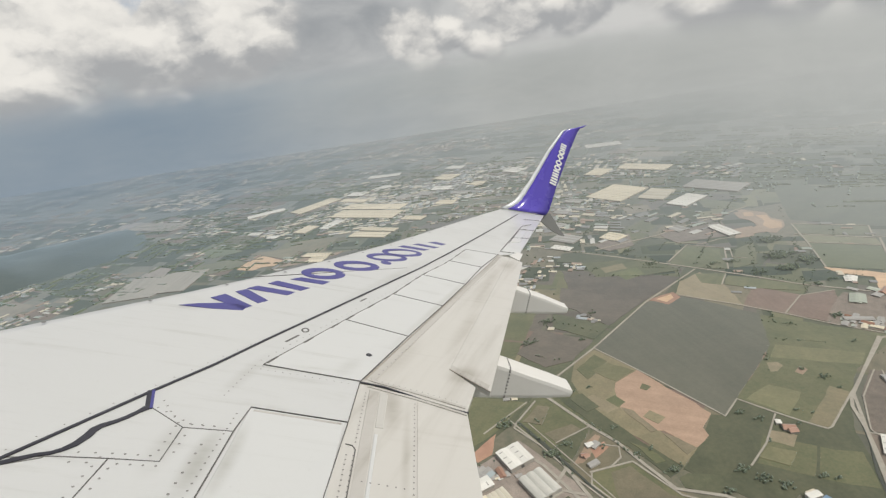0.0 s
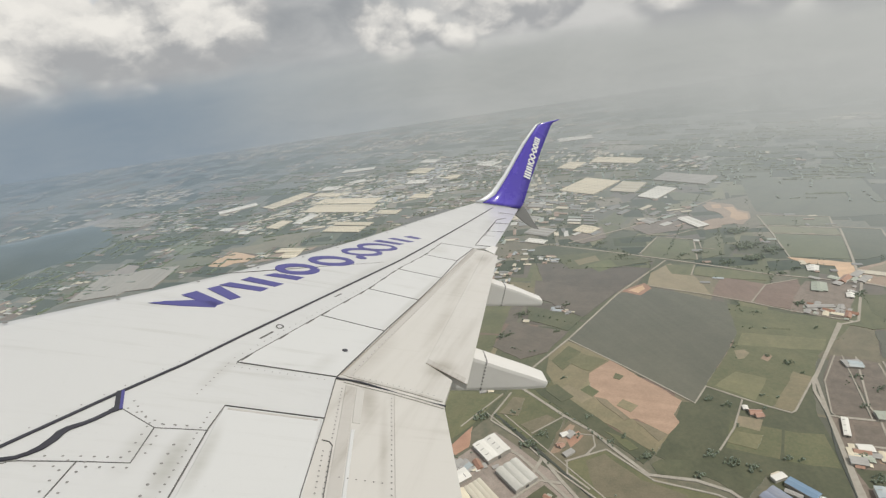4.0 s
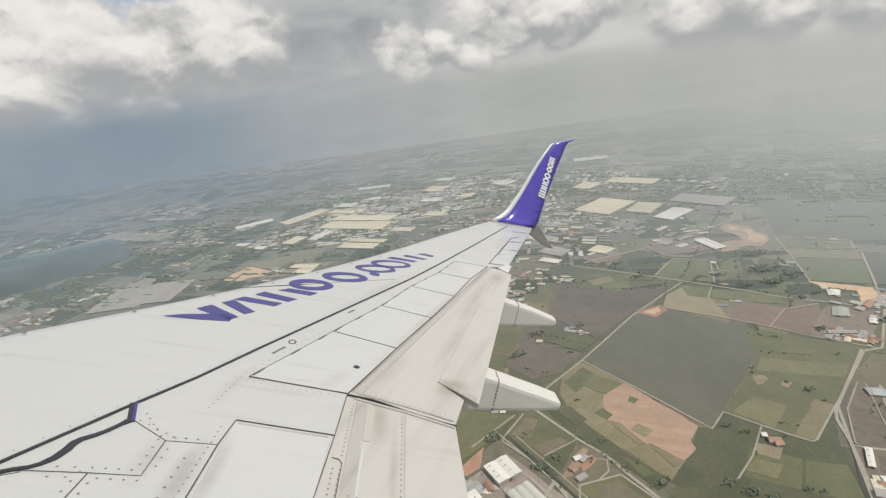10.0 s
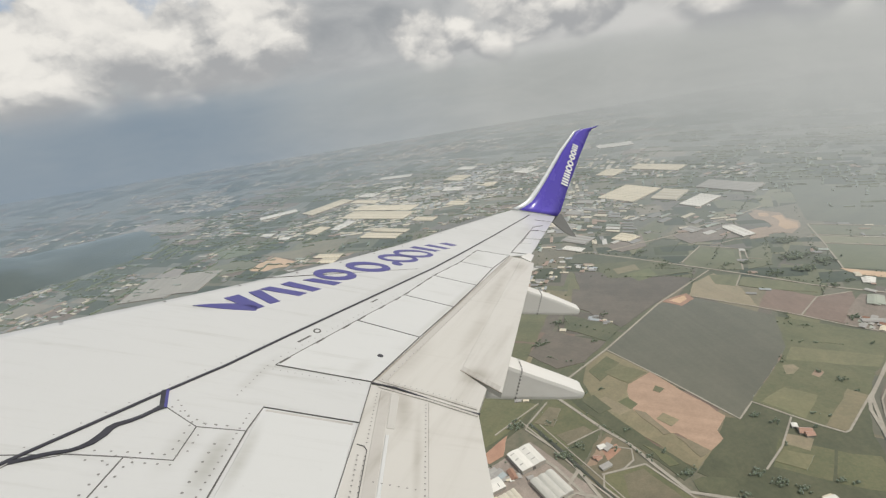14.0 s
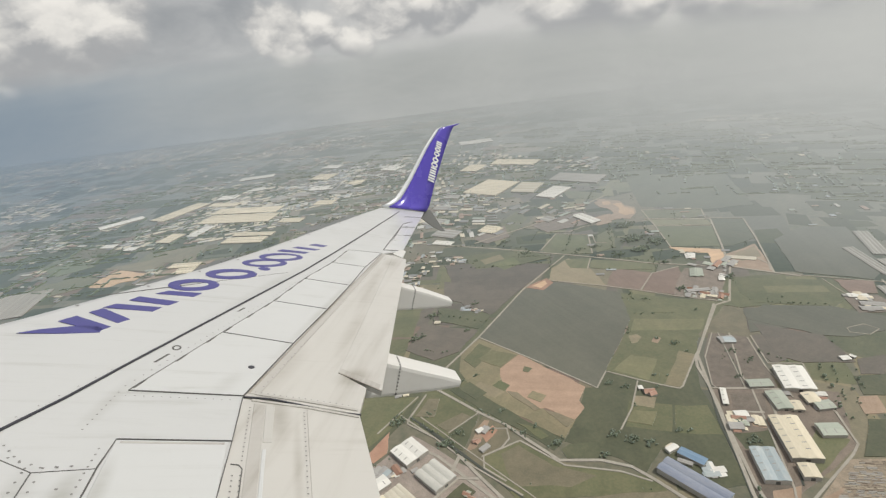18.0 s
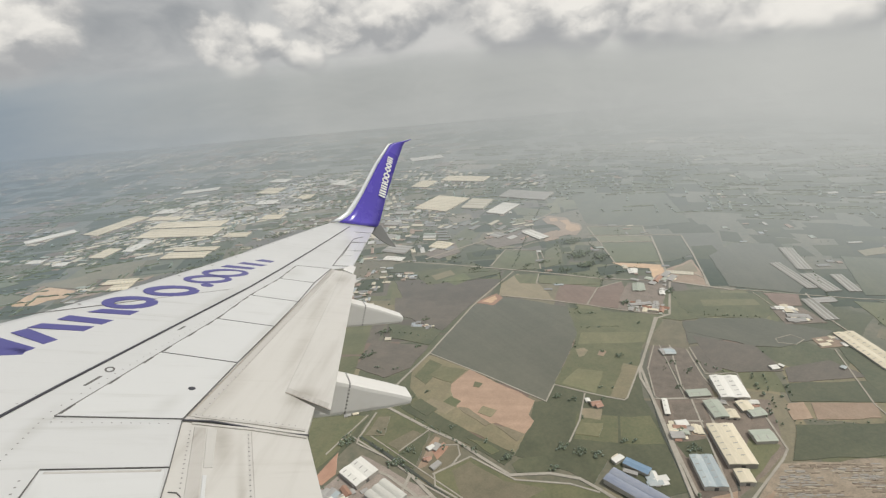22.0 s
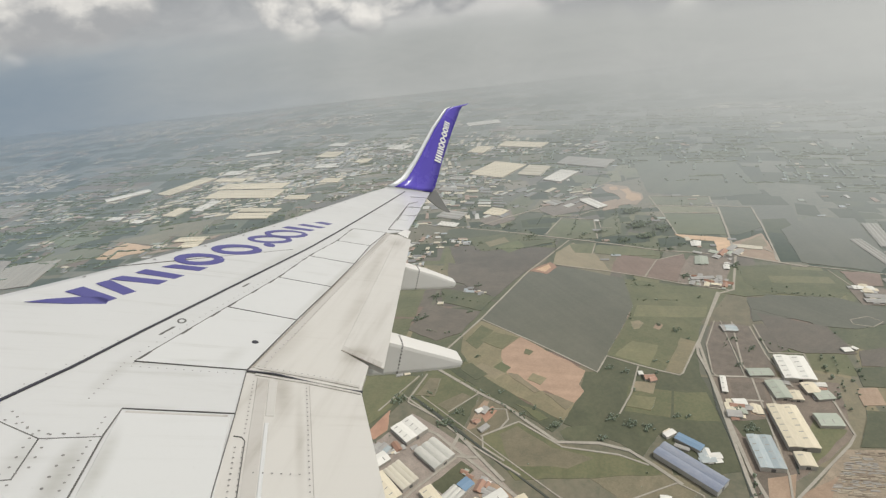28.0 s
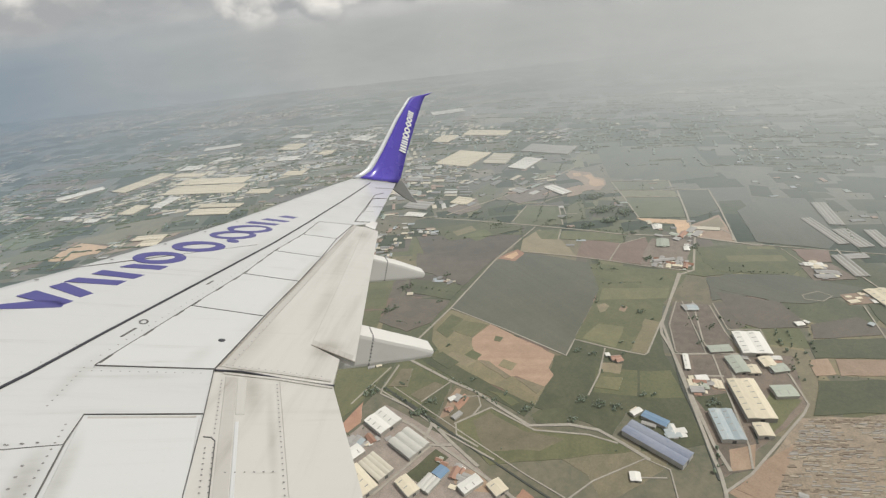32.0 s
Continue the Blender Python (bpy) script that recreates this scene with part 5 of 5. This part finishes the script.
shed("cream", 923, 1518, 56, 66, 8.0, -63)
shed("grey", 1134, 1450, 49, 45, 7.0, -82)
shed("grey", 1032, 1981, 65, 48, 7.0, -51)
shed("grey", 920, 1876, 62, 46, 7.0, -51)

shed("cream", 1225, 334, 139, 45, 5.0, -121)
shed("cream", 1184, 257, 46, 33, 5.0, -27)
shed("white", 1168, 229, 46, 26, 5.0, -25)
shed("skyblue", 1134, 180, 89, 43, 6.0, -124)
shed("white", 1084, 116, 53, 25, 5.0, -30)
shed("glass", 1495, 607, 172, 28, 4.0, -124)
shed("glass", 1497, 540, 111, 40, 4.0, -125)
shed("glass", 1615, 658, 166, 37, 4.0, -138)
shed("glass", 1536, 497, 104, 29, 4.0, -134)
shed("glass", 1341, 475, 107, 31, 4.0, -129)
shed("grey", 1398, 489, 50, 25, 4.0, -35)
shed("white", 1039, 415, 10, 7, 4.0, -90)
shed("skyblue", 1120, 337, 11, 9, 4.0, 0)
shed("white", 1645, 360, 19, 15, 4.0, -6)
shed("glass", 1695, 295, 95, 34, 4.0, -147)
shed("glass", 1735, 254, 115, 47, 4.0, -149)


# small sheds and houses, scattered over the built-up patches
crowd = random.Random(5)
SMALL = {}
for kind in ("white", "cream", "grey", "mint", "skyblue", "brick"):
    for j, (sl, sw, sh) in enumerate(((11, 7, 3.5), (22, 11, 4.5), (40, 17, 6.0))):
        SMALL[kind, j] = shed(kind, -2600 - 60 * len(SMALL), 300, sl, sw, sh, 0)
MIX = {"estate": ("grey", "grey", "brick", "mint", "grey", "cream"), "mixed": ("white", "cream", "cream", "grey", "grey", "grey", "grey", "brick", "mint"), "cream": ("cream", "cream", "white", "grey"), "grey": ("grey", "grey", "white", "skyblue"), "white": ("white", "cream", "grey")}


PLACED = set()


def cluster(kind, count, a, b, c, d):
    """Small buildings strewn over a four-sided patch; those far off are joined into one mass."""
    turn = math.degrees(math.atan2(b[1] - a[1], b[0] - a[0]))
    far = math.hypot(*a)
    verts, faces, slots = [], [], []
    if far < 1500:
        for _ in range(count):
            x, y = between(between(a, b, crowd.random()), between(d, c, crowd.random()), crowd.random())
            size = crowd.choice((0, 0, 1) if far < 1350 else (0, 1, 1, 2))
            look_kind = crowd.choice(MIX[kind])
            m = pose(x, y, 0.0, 0, 0, turn + crowd.choice((0, 90)) + crowd.uniform(-4, 4))
            proto = SMALL[look_kind, size]
            if (look_kind, size) not in PLACED:
                PLACED.add((look_kind, size))
                proto.matrix_world = m
                proto["group"] = "small buildings on the plain"
            else:
                copy_thing(proto, m)["group"] = "small buildings on the plain"
        return
    # streets of low sheds in rows
    wide, deep = math.dist(a, b), math.dist(a, d)
    cols, lines = min(26, max(2, int(wide / 50))), min(26, max(2, int(deep / 36)))
    keep = 0.30 + min(0.35, count * 0.012)
    for i in range(cols):
        for j in range(lines):
            f, g = (i + crowd.uniform(0.3, 0.7)) / cols, (j + crowd.uniform(0.35, 0.65)) / lines
            x, y = between(between(a, b, f), between(d, c, f), g)
            if crowd.random() > keep * (0.55 + noise.noise(Vector((x, y, 0)) * 0.006)) * 1.8:
                for _ in range(crowd.choice((0, 2, 4))):
                    BUSHES.append((x + crowd.gauss(0, 12), y + crowd.gauss(0, 12), crowd.uniform(3, 6)))
                continue
            look_kind = crowd.choice(MIX[kind])
            m = pose(x, y, 0.0, 0, 0, turn + crowd.uniform(-2, 2))
            sl, sw, sh = min(wide / cols * 0.95, crowd.uniform(20, 62)), min(deep / lines * 0.8, crowd.uniform(10, 28)), crowd.uniform(2.0, 3.2)
            k = len(verts)
            for dx, dy, z in ((-1, -1, 0), (1, -1, 0), (1, 1, 0), (-1, 1, 0), (-1, -1, sh), (1, -1, sh), (1, 1, sh), (-1, 1, sh), (-1, 0, sh * 1.25), (1, 0, sh * 1.25)):
                verts.append(m @ Vector((dx * sl / 2, dy * sw / 2, z)))
            for face, slot in (((0, 1, 5, 4), 0), ((1, 2, 6, 9, 5), 0), ((2, 3, 7, 6), 0), ((3, 0, 4, 8, 7), 0), ((4, 5, 9, 8), 1), ((8, 9, 6, 7), 1)):
                faces.append([k + p for p in face])
                slots.append(slot if slot == 0 else 1 + ("white", "cream", "grey", "mint", "skyblue", "brick").index(look_kind))
    if faces:
        me = bpy.data.meshes.new("far_buildings")
        me.from_pydata(verts, [], faces)
        for mat in (WALLS, *HAZED_ROOF):
            me.materials.append(mat)
        me.polygons.foreach_set("material_index", slots)
        tagged(new("far_buildings", me), "distant sheds and houses with pale roofs", "buildings", kind="stuff")


cluster("grey", 26, (494, 2697), (861, 3047), (1105, 2911), (839, 2343))
cluster("cream", 30, (-10, 2255), (366, 2158), (445, 2757), (108, 3007))
cluster("mixed", 26, (-294, 2529), (-142, 2686), (50, 2383), (-126, 2279))
cluster("mixed", 34, (604, 1822), (839, 2271), (1001, 2007), (886, 1619))
cluster("cream", 18, (1003, 2837), (1136, 2985), (1598, 2892), (1174, 2214))
cluster("mixed", 22, (841, 1506), (1003, 1539), (1141, 1435), (952, 1432))
cluster("mixed", 16, (1084, 1453), (1225, 1476), (1293, 1356), (1156, 1338))
cluster("estate", 12, (1159, 934), (1222, 953), (1275, 807), (1166, 772))
cluster("estate", 30, (988, 769), (1053, 807), (1122, 740), (1058, 697))
cluster("mixed", 14, (-722, 2841), (-571, 2847), (-452, 2681), (-619, 2652))
cluster("cream", 22, (-1204, 3789), (-934, 4057), (-543, 3693), (-759, 3394))
cluster("white", 26, (-661, 4995), (-95, 5369), (605, 5002), (-64, 4582))
cluster("mixed", 10, (835, 445), (904, 386), (852, 346), (791, 398))
cluster("mixed", 14, (709, 456), (758, 414), (735, 379), (688, 419))
cluster("mixed", 14, (131, 674), (209, 675), (225, 645), (134, 640))
cluster("mixed", 12, (248, 577), (290, 512), (295, 465), (241, 496))
cluster("grey", 16, (437, 1489), (636, 1557), (602, 1457), (454, 1365))
cluster("mixed", 8, (268, 873), (307, 858), (292, 833), (260, 848))
cluster("grey", 10, (583, 394), (609, 380), (603, 360), (572, 377))
cluster("cream", 20, (-195, 2480), (31, 2807), (291, 2947), (77, 2171))
cluster("grey", 22, (197, 2335), (395, 2818), (861, 3047), (778, 2420))
cluster("grey", 18, (539, 2889), (811, 3122), (1373, 2996), (1211, 2526))
cluster("cream", 12, (1250, 2468), (1555, 2818), (1699, 2298), (1490, 2110))
cluster("mixed", 16, (799, 2320), (1047, 2771), (1250, 2468), (1095, 2022))
cluster("mixed", 14, (597, 1746), (751, 2060), (952, 1731), (855, 1492))
cluster("white", 10, (375, 4057), (786, 4342), (1556, 3994), (982, 3688))
cluster("white", 12, (-1396, 5413), (-733, 5797), (-34, 5719), (-661, 4995))
cluster("mixed", 10, (982, 1697), (1111, 1736), (1319, 1495), (1205, 1452))
cluster("mixed", 8, (1426, 2205), (1770, 2296), (1898, 1957), (1692, 1809))
cluster("grey", 14, (121, 695), (148, 707), (174, 674), (151, 657))

cluster("cream", 40, (-1771, 5360), (-45, 5281), (-38, 5578), (-1875, 5887))
cluster("white", 30, (23, 5760), (1189, 6905), (1244, 7607), (46, 6392))
cluster("mixed", 30, (-782, 2897), (-148, 2300), (-26, 2361), (-691, 2964))
cluster("cream", 30, (-315, 2457), (106, 2428), (156, 2874), (-140, 2801))
cluster("cream", 30, (106, 2428), (741, 2321), (957, 2904), (267, 3243))
cluster("mixed", 24, (794, 1714), (972, 1529), (1162, 1812), (1004, 2067))
cluster("mixed", 20, (1040, 1458), (1223, 1388), (1461, 1504), (1152, 1510))
cluster("white", 20, (2823, 2157), (3086, 1796), (3182, 1855), (3023, 2242))

cluster("mixed", 14, (1276, 551), (1324, 505), (1292, 442), (1223, 492))
cluster("cream", 8, (1195, 425), (1250, 393), (1225, 361), (1168, 397))
cluster("grey", 16, (555, 220), (593, 143), (724, 100), (633, 213))


# ------------------------------------------------------------ trees
def clump(verts, faces, x, y, z, r, rng):
    """One rough leafy lump: a squashed ball with pushed-in and pulled-out corners."""
    base = len(verts)
    rings = 3
    verts.append((x, y, z + r * rng.uniform(0.8, 1.05)))
    for i in range(1, rings + 1):
        a = math.pi * i / (rings + 1)
        for k in range(6):
            b = math.tau * (k + 0.5 * (i % 2)) / 6
            q = r * rng.uniform(0.7, 1.15)
            verts.append((x + q * math.sin(a) * math.cos(b), y + q * math.sin(a) * math.sin(b), z + 0.85 * q * math.cos(a)))
    verts.append((x, y, z - r * 0.8))
    for k in range(6):
        j = (k + 1) % 6
        faces.append((base, base + 1 + k, base + 1 + j))
        for i in range(rings - 1):
            p = base + 1 + i * 6
            faces.append((p + k, p + 6 + k, p + 6 + j))
            faces.append((p + k, p + 6 + j, p + j))
        p = base + 1 + (rings - 1) * 6
        faces.append((p + k, base + 1 + rings * 6, p + j))


def tree_crown(verts, faces, x, y, height, rng):
    for _ in range(rng.randint(4, 6)):
        a, q = rng.uniform(0, math.tau), rng.uniform(0, 0.32) * height
        clump(verts, faces, x + q * math.cos(a), y + q * math.sin(a), height * rng.uniform(0.35, 0.75), height * rng.uniform(0.18, 0.30), rng)


rng = random.Random(11)


def tree_line(height, dense, *line):
    """A hedgerow or belt of trees along a line: one mass of crowns that nobody could count."""
    verts, faces = [], []
    for a, b in zip(line, line[1:]):
        n = max(2, int(math.dist(a, b) / height * 1.1 * dense))
        for i in range(n):
            if rng.random() < 0.25:
                continue
            x, y = between(a, b, (i + rng.random()) / n)
            s = height * 0.5 * dense
            tree_crown(verts, faces, x + rng.gauss(0, s), y + rng.gauss(0, s), height * rng.uniform(0.55, 1.25), rng)
    me = bpy.data.meshes.new("tree_belt")
    me.from_pydata(verts, [], faces)
    me.materials.append(TREES)
    return tagged(new("tree_belt", me), "belt of dark green trees along a field edge", "trees", kind="stuff")


tree_line(7.7, 1, (968, 440), (897, 367), (855, 332))
tree_line(7.7, 1, (617, 321), (567, 285))
tree_line(6.6, 0.7, (976, 1180), (1513, 1618))
tree_line(6.6, 0.8, (149, 2020), (339, 2045), (619, 1992), (751, 2060))
tree_line(6.6, 0.8, (-462, 2792), (-142, 2686), (292, 2287))
tree_line(6.6, 0.7, (632, 2527), (778, 2420), (879, 2367))
tree_line(6.6, 0.7, (933, 2155), (1084, 1907), (1192, 1663))
tree_line(5.5, 0.6, (-743, 2962), (-438, 2529), (-149, 2300))
tree_line(6, 0.7, (261, 770), (281, 694), (298, 607))
tree_line(6, 0.7, (987, 1169), (1060, 1048), (1110, 962))
tree_line(6, 0.6, (488, 1087), (573, 970))
tree_line(7, 0.8, (723, 1492), (865, 1370), (915, 1260))
tree_line(6, 0.7, (675, 1295), (825, 1195), (905, 1156))
tree_line(6, 0.5, (1101, 663), (1175, 621))
tree_line(6, 0.6, (928, 536), (937, 477))
tree_line(6, 0.6, (1060, 1453), (1288, 1432))
tree_line(5, 0.5, (348, 797), (377, 718), (405, 601))
tree_line(7, 1.2, (1332, 1193), (1203, 1026))
tree_line(6, 0.6, (383, 971), (443, 895))
tree_line(6, 0.8, (1056, 239), (992, 191), (968, 166))
tree_line(6, 0.7, (963, 156), (913, 118), (823, 94))
tree_line(6, 0.6, (1016, 400), (941, 347))
tree_line(5, 0.5, (890, 316), (1037, 193))
tree_line(6, 0.5, (1259, 409), (1158, 266))
tree_line(6, 0.6, (987, 426), (901, 355))
tree_line(5, 0.5, (1208, 541), (1120, 636))



def thicket(x, y, spread, count, height):
    verts, faces = [], []
    for _ in range(int(count * 1.5)):
        tree_crown(verts, faces, x + rng.gauss(0, spread), y + rng.gauss(0, spread * 0.6), 0.72 * height * rng.uniform(0.6, 1.2), rng)
    me = bpy.data.meshes.new("thicket")
    me.from_pydata(verts, [], faces)
    me.materials.append(TREES)
    return tagged(new("thicket", me), "dense dark green clump of trees", "trees", kind="stuff")


thicket(238, 2014, 18, 30, 8)
thicket(506, 2112, 30, 60, 9)
thicket(138, 1953, 36, 60, 9)
thicket(624, 632, 5, 14, 7)
thicket(640, 604, 5, 10, 7)
thicket(686, 570, 3, 5, 6)
thicket(530, 524, 5, 14, 8)
thicket(545, 498, 6, 16, 8)
thicket(560, 475, 6, 14, 8)
thicket(440, 565, 6, 18, 8)
thicket(485, 498, 4, 10, 8)
thicket(828, 649, 6, 14, 7)
thicket(623, 468, 3, 5, 7)
thicket(635, 458, 3, 5, 7)
thicket(407, 616, 3, 5, 7)
thicket(428, 811, 3, 5, 7)
thicket(282, 674, 8, 22, 8)
thicket(235, 780, 10, 24, 8)
thicket(1037, 801, 7, 16, 8)
thicket(1171, 768, 8, 20, 9)
thicket(1135, 931, 8, 16, 9)
thicket(1274, 1216, 16, 80, 11)
thicket(1203, 1115, 18, 92, 11)
thicket(1156, 1041, 14, 68, 11)
thicket(1234, 1054, 14, 60, 11)
thicket(1084, 1052, 12, 24, 9)
thicket(787, 736, 3, 5, 6)
thicket(1183, 937, 8, 14, 8)
thicket(408, 689, 4, 8, 6)
thicket(436, 619, 4, 8, 6)
thicket(367, 654, 4, 8, 6)
thicket(316, 685, 6, 14, 7)
thicket(293, 763, 5, 10, 6)
thicket(614, 558, 3, 6, 6)
thicket(815, 684, 4, 7, 6)
thicket(820, 612, 3, 5, 6)
thicket(890, 563, 6, 10, 6)
thicket(888, 520, 6, 10, 6)
thicket(826, 502, 5, 8, 6)
thicket(722, 426, 6, 14, 7)
thicket(698, 385, 8, 20, 7)
thicket(476, 1096, 10, 20, 8)
thicket(393, 1023, 10, 22, 8)
thicket(506, 978, 5, 10, 7)
thicket(593, 1080, 8, 12, 7)
thicket(977, 712, 4, 7, 7)
thicket(1073, 1148, 8, 14, 8)
thicket(1024, 1164, 8, 14, 8)
thicket(892, 1258, 10, 20, 8)
thicket(895, 1382, 10, 20, 8)



YARD = [(773, 279), (960, 139), (710, 67), (561, 214)]
# low stacks of material in rows on the storage yard
piles = random.Random(8)
stacks = [(m, []) for m in TIMBER]
ROWS = 64
for row in range(ROWS):
    g = (row + piles.uniform(0.2, 0.8)) / ROWS
    a, b = between(YARD[0], YARD[3], g), between(YARD[1], YARD[2], g)
    f, long = piles.uniform(0, 0.03), math.dist(a, b)
    kind = piles.choice(stacks)[1]
    while f < 0.98:
        sl = piles.uniform(2.5, 13)
        x, y = between(a, b, f)
        if noise.noise(Vector((x, y, 0)) * 0.022) > piles.uniform(-0.55, 0.15):
            kind.append((x, y, sl, piles.uniform(1.2, 2.8), piles.uniform(-0.4, 0.5)))
        if piles.random() < 0.25:
            kind = piles.choice(stacks)[1]
        f += (sl + piles.choice((0.6, 1.0, 2.0, 6.0))) / long
way = math.degrees(math.atan2(YARD[1][1] - YARD[0][1], YARD[1][0] - YARD[0][0]))
for stuff, boxes in stacks:
    bm = bmesh.new()
    for x, y, sl, sw, sh in boxes:
        m = pose(x, y, 0, 0, 0, way + piles.uniform(-4, 4))
        base = [(m @ Vector((dx * sl / 2, dy * sw / 2, 0))).to_2d() for dx, dy in ((-1, -1), (1, -1), (1, 1), (-1, 1))]
        prism(bm, [tuple(p) for p in base], 0.0, 1.6 + sh)
    tagged(part("stacked_material", bm, stuff), "low rows of stacked building material in the yard", "stacked material", kind="stuff")

# hamlets and single sheds strewn over the far plain, too many to count
verts, faces, slots = [], [], []
while len(faces) < 6 * 4200:
    r, a = 1150 * (6.5 ** crowd.random()), radians(crowd.uniform(-46, 90))
    x, y = r * math.sin(a), r * math.cos(a)
    if a > radians(34) and crowd.random() < 0.85:
        continue
    if noise.noise(Vector((x, y, 0)) * 0.004) + 0.5 * noise.noise(Vector((x, y, 9)) * 0.013) < crowd.uniform(0.05, 0.38) or on_open_plot(x, y, () if r < 1750 else ("scrub", "green", "brush")):
        continue
    if crowd.random() < 0.8:
        BUSHES.append((x + crowd.gauss(0, 15), y + crowd.gauss(0, 15), crowd.uniform(3, 6)))
    m = pose(x, y, 0.0, 0, 0, -38 + crowd.choice((0, 0, 90)) + crowd.uniform(-6, 6))
    grow = 0.6 + r / 2600
    sl, sw, sh = crowd.uniform(8, 30) * grow, crowd.uniform(6, 13) * grow, crowd.uniform(1.8, 2.8)
    k, slot = len(verts), 1 + crowd.choice((0, 1, 1, 2, 2, 2, 3, 4, 5, 5))
    for dx, dy, z in ((-1, -1, 0), (1, -1, 0), (1, 1, 0), (-1, 1, 0), (-1, -1, sh), (1, -1, sh), (1, 1, sh), (-1, 1, sh), (-1, 0, sh * 1.3), (1, 0, sh * 1.3)):
        verts.append(m @ Vector((dx * sl / 2, dy * sw / 2, z)))
    for face, s in (((0, 1, 5, 4), 0), ((1, 2, 6, 9, 5), 0), ((2, 3, 7, 6), 0), ((3, 0, 4, 8, 7), 0), ((4, 5, 9, 8), slot), ((8, 9, 6, 7), slot)):
        faces.append([k + p for p in face])
        slots.append(s)
me = bpy.data.meshes.new("scattered_buildings")
me.from_pydata(verts, [], faces)
for mat in (WALLS, *HAZED_ROOF):
    me.materials.append(mat)
me.polygons.foreach_set("material_index", slots)
tagged(new("scattered_buildings", me), "small houses and sheds strewn over the far plain", "buildings", kind="stuff")

# lone trees strewn over the rough ground
verts, faces = [], []
for _ in range(300):
    r, a = rng.uniform(420, 2300), radians(rng.uniform(-25, 88))
    x, y = r * math.sin(a), r * math.cos(a)
    if on_open_plot(x, y):
        continue
    for _ in range(rng.choice((1, 1, 2, 4))):
        tree_crown(verts, faces, x + rng.gauss(0, 9), y + rng.gauss(0, 9), rng.uniform(1.8, 4.5), rng)
for x, y, size in BUSHES:
    if on_open_plot(x, y):
        continue
    for _ in range(2):
        clump(verts, faces, x + rng.gauss(0, size * 0.3), y + rng.gauss(0, size * 0.3), size * 0.45, size * rng.uniform(0.3, 0.5), rng)
me = bpy.data.meshes.new("scattered_trees")
me.from_pydata(verts, [], faces)
me.materials.append(TREES)
tagged(new("scattered_trees", me), "scattered dark green trees and bushes on the pastures", "trees", kind="stuff")


# blue-grey hills at the rim of the plain
def hills():
    bm = bmesh.new()
    grid = []
    for i in range(61):
        a = radians(-62 + 46 * i / 60)
        row = []
        for j in range(13):
            r = 2750 + 65 * j
            ridge = math.sin(math.pi * j / 12) * math.sin(math.pi * i / 60) ** 1.4
            lump = noise.fractal(Vector((i * 0.11, j * 0.16, 3.7)), 1.0, 2.0, 5)
            row.append(bm.verts.new((r * math.sin(a), r * math.cos(a), -4 + ridge * (115 + 70 * lump))))
        grid.append(row)
    for p, q in zip(grid, grid[1:]):
        for j in range(12):
            bm.faces.new((p[j], q[j], q[j + 1], p[j + 1]))
    return tagged(part("hills", bm, HILLS, smooth=True), "dark wooded hills at the rim of the plain", "hills", kind="structure")


hills()



# ------------------------------------------------------------ the cabin wall behind the eye
body = tagged(new("aircraft_fuselage"), "white airliner fuselage side with a row of oval windows", "fuselage")
body.matrix_world = wing.matrix_world.copy()
TILT = radians(7)
OUT, UP = Vector((math.cos(TILT), 0, -math.sin(TILT))), Vector((math.sin(TILT), 0, math.cos(TILT)))
RX, RZ, EYE_UP = 1.88, 2.15, 0.35
EYE_ANG = math.asin(EYE_UP / RZ)
MID = Vector((0, 0, 2.312)) - OUT * (RX * math.cos(EYE_ANG) - 0.028) - UP * EYE_UP


def hull(ang, y, grow=0.0):
    return MID + OUT * (RX + grow) * math.cos(ang) + UP * (RZ + grow) * math.sin(ang) + Vector((0, y, 0))


WINDOWS = [0.51 * k - 0.075 for k in range(-7, 8)]
bm = bmesh.new()
NA, NY, Y0, Y1 = 150, 200, -4.3, 4.3
verts = {}
for i in range(NA):
    for j in range(NY):
        a0, y0 = math.tau * (i + 0.5) / NA, Y0 + (Y1 - Y0) * (j + 0.5) / NY
        da = (a0 - EYE_ANG + math.pi) % math.tau - math.pi
        if abs(da) < 0.12 and min(((y0 - w) / 0.135) ** 2 + (da * 2.0 / 0.19) ** 2 for w in WINDOWS) < 1:
            continue
        quad = []
        for p, q in ((i, j), (i + 1, j), (i + 1, j + 1), (i, j + 1)):
            key = (p % NA, q)
            if key not in verts:
                verts[key] = bm.verts.new(hull(math.tau * p / NA, Y0 + (Y1 - Y0) * q / NY))
            quad.append(verts[key])
        bm.faces.new(quad)
skin = part("fuselage_skin", bm, WHITE, body, smooth=True)
thick = skin.modifiers.new("thickness", "SOLIDIFY")
thick.thickness = 0.012
for w in WINDOWS:
    bm = bmesh.new()
    rings = []
    for k in range(29):
        a = k * math.tau / 28
        ring = []
        for g, s in ((-0.012, 0.98), (0.006, 0.98), (0.006, 1.18), (-0.012, 1.18)):
            ring.append(hull(EYE_ANG + 0.092 * s * math.sin(a), w + 0.132 * s * math.cos(a), g))
        rings.append(ring)
    loft(bm, rings, close_ends=False)
    part("window_frame", bm, SILVER, body, "oval metal window rim" if abs(w) < 0.1 else "")
    if abs(w) > 0.1:
        bm = bmesh.new()
        lo = [bm.verts.new(hull(EYE_ANG + 0.092 * math.sin(k * math.tau / 28), w + 0.132 * math.cos(k * math.tau / 28), -0.010)) for k in range(28)]
        bm.faces.new(lo)
        part("window_pane", bm, PANE, body, "dark cabin window pane" if w < -3.5 else "")
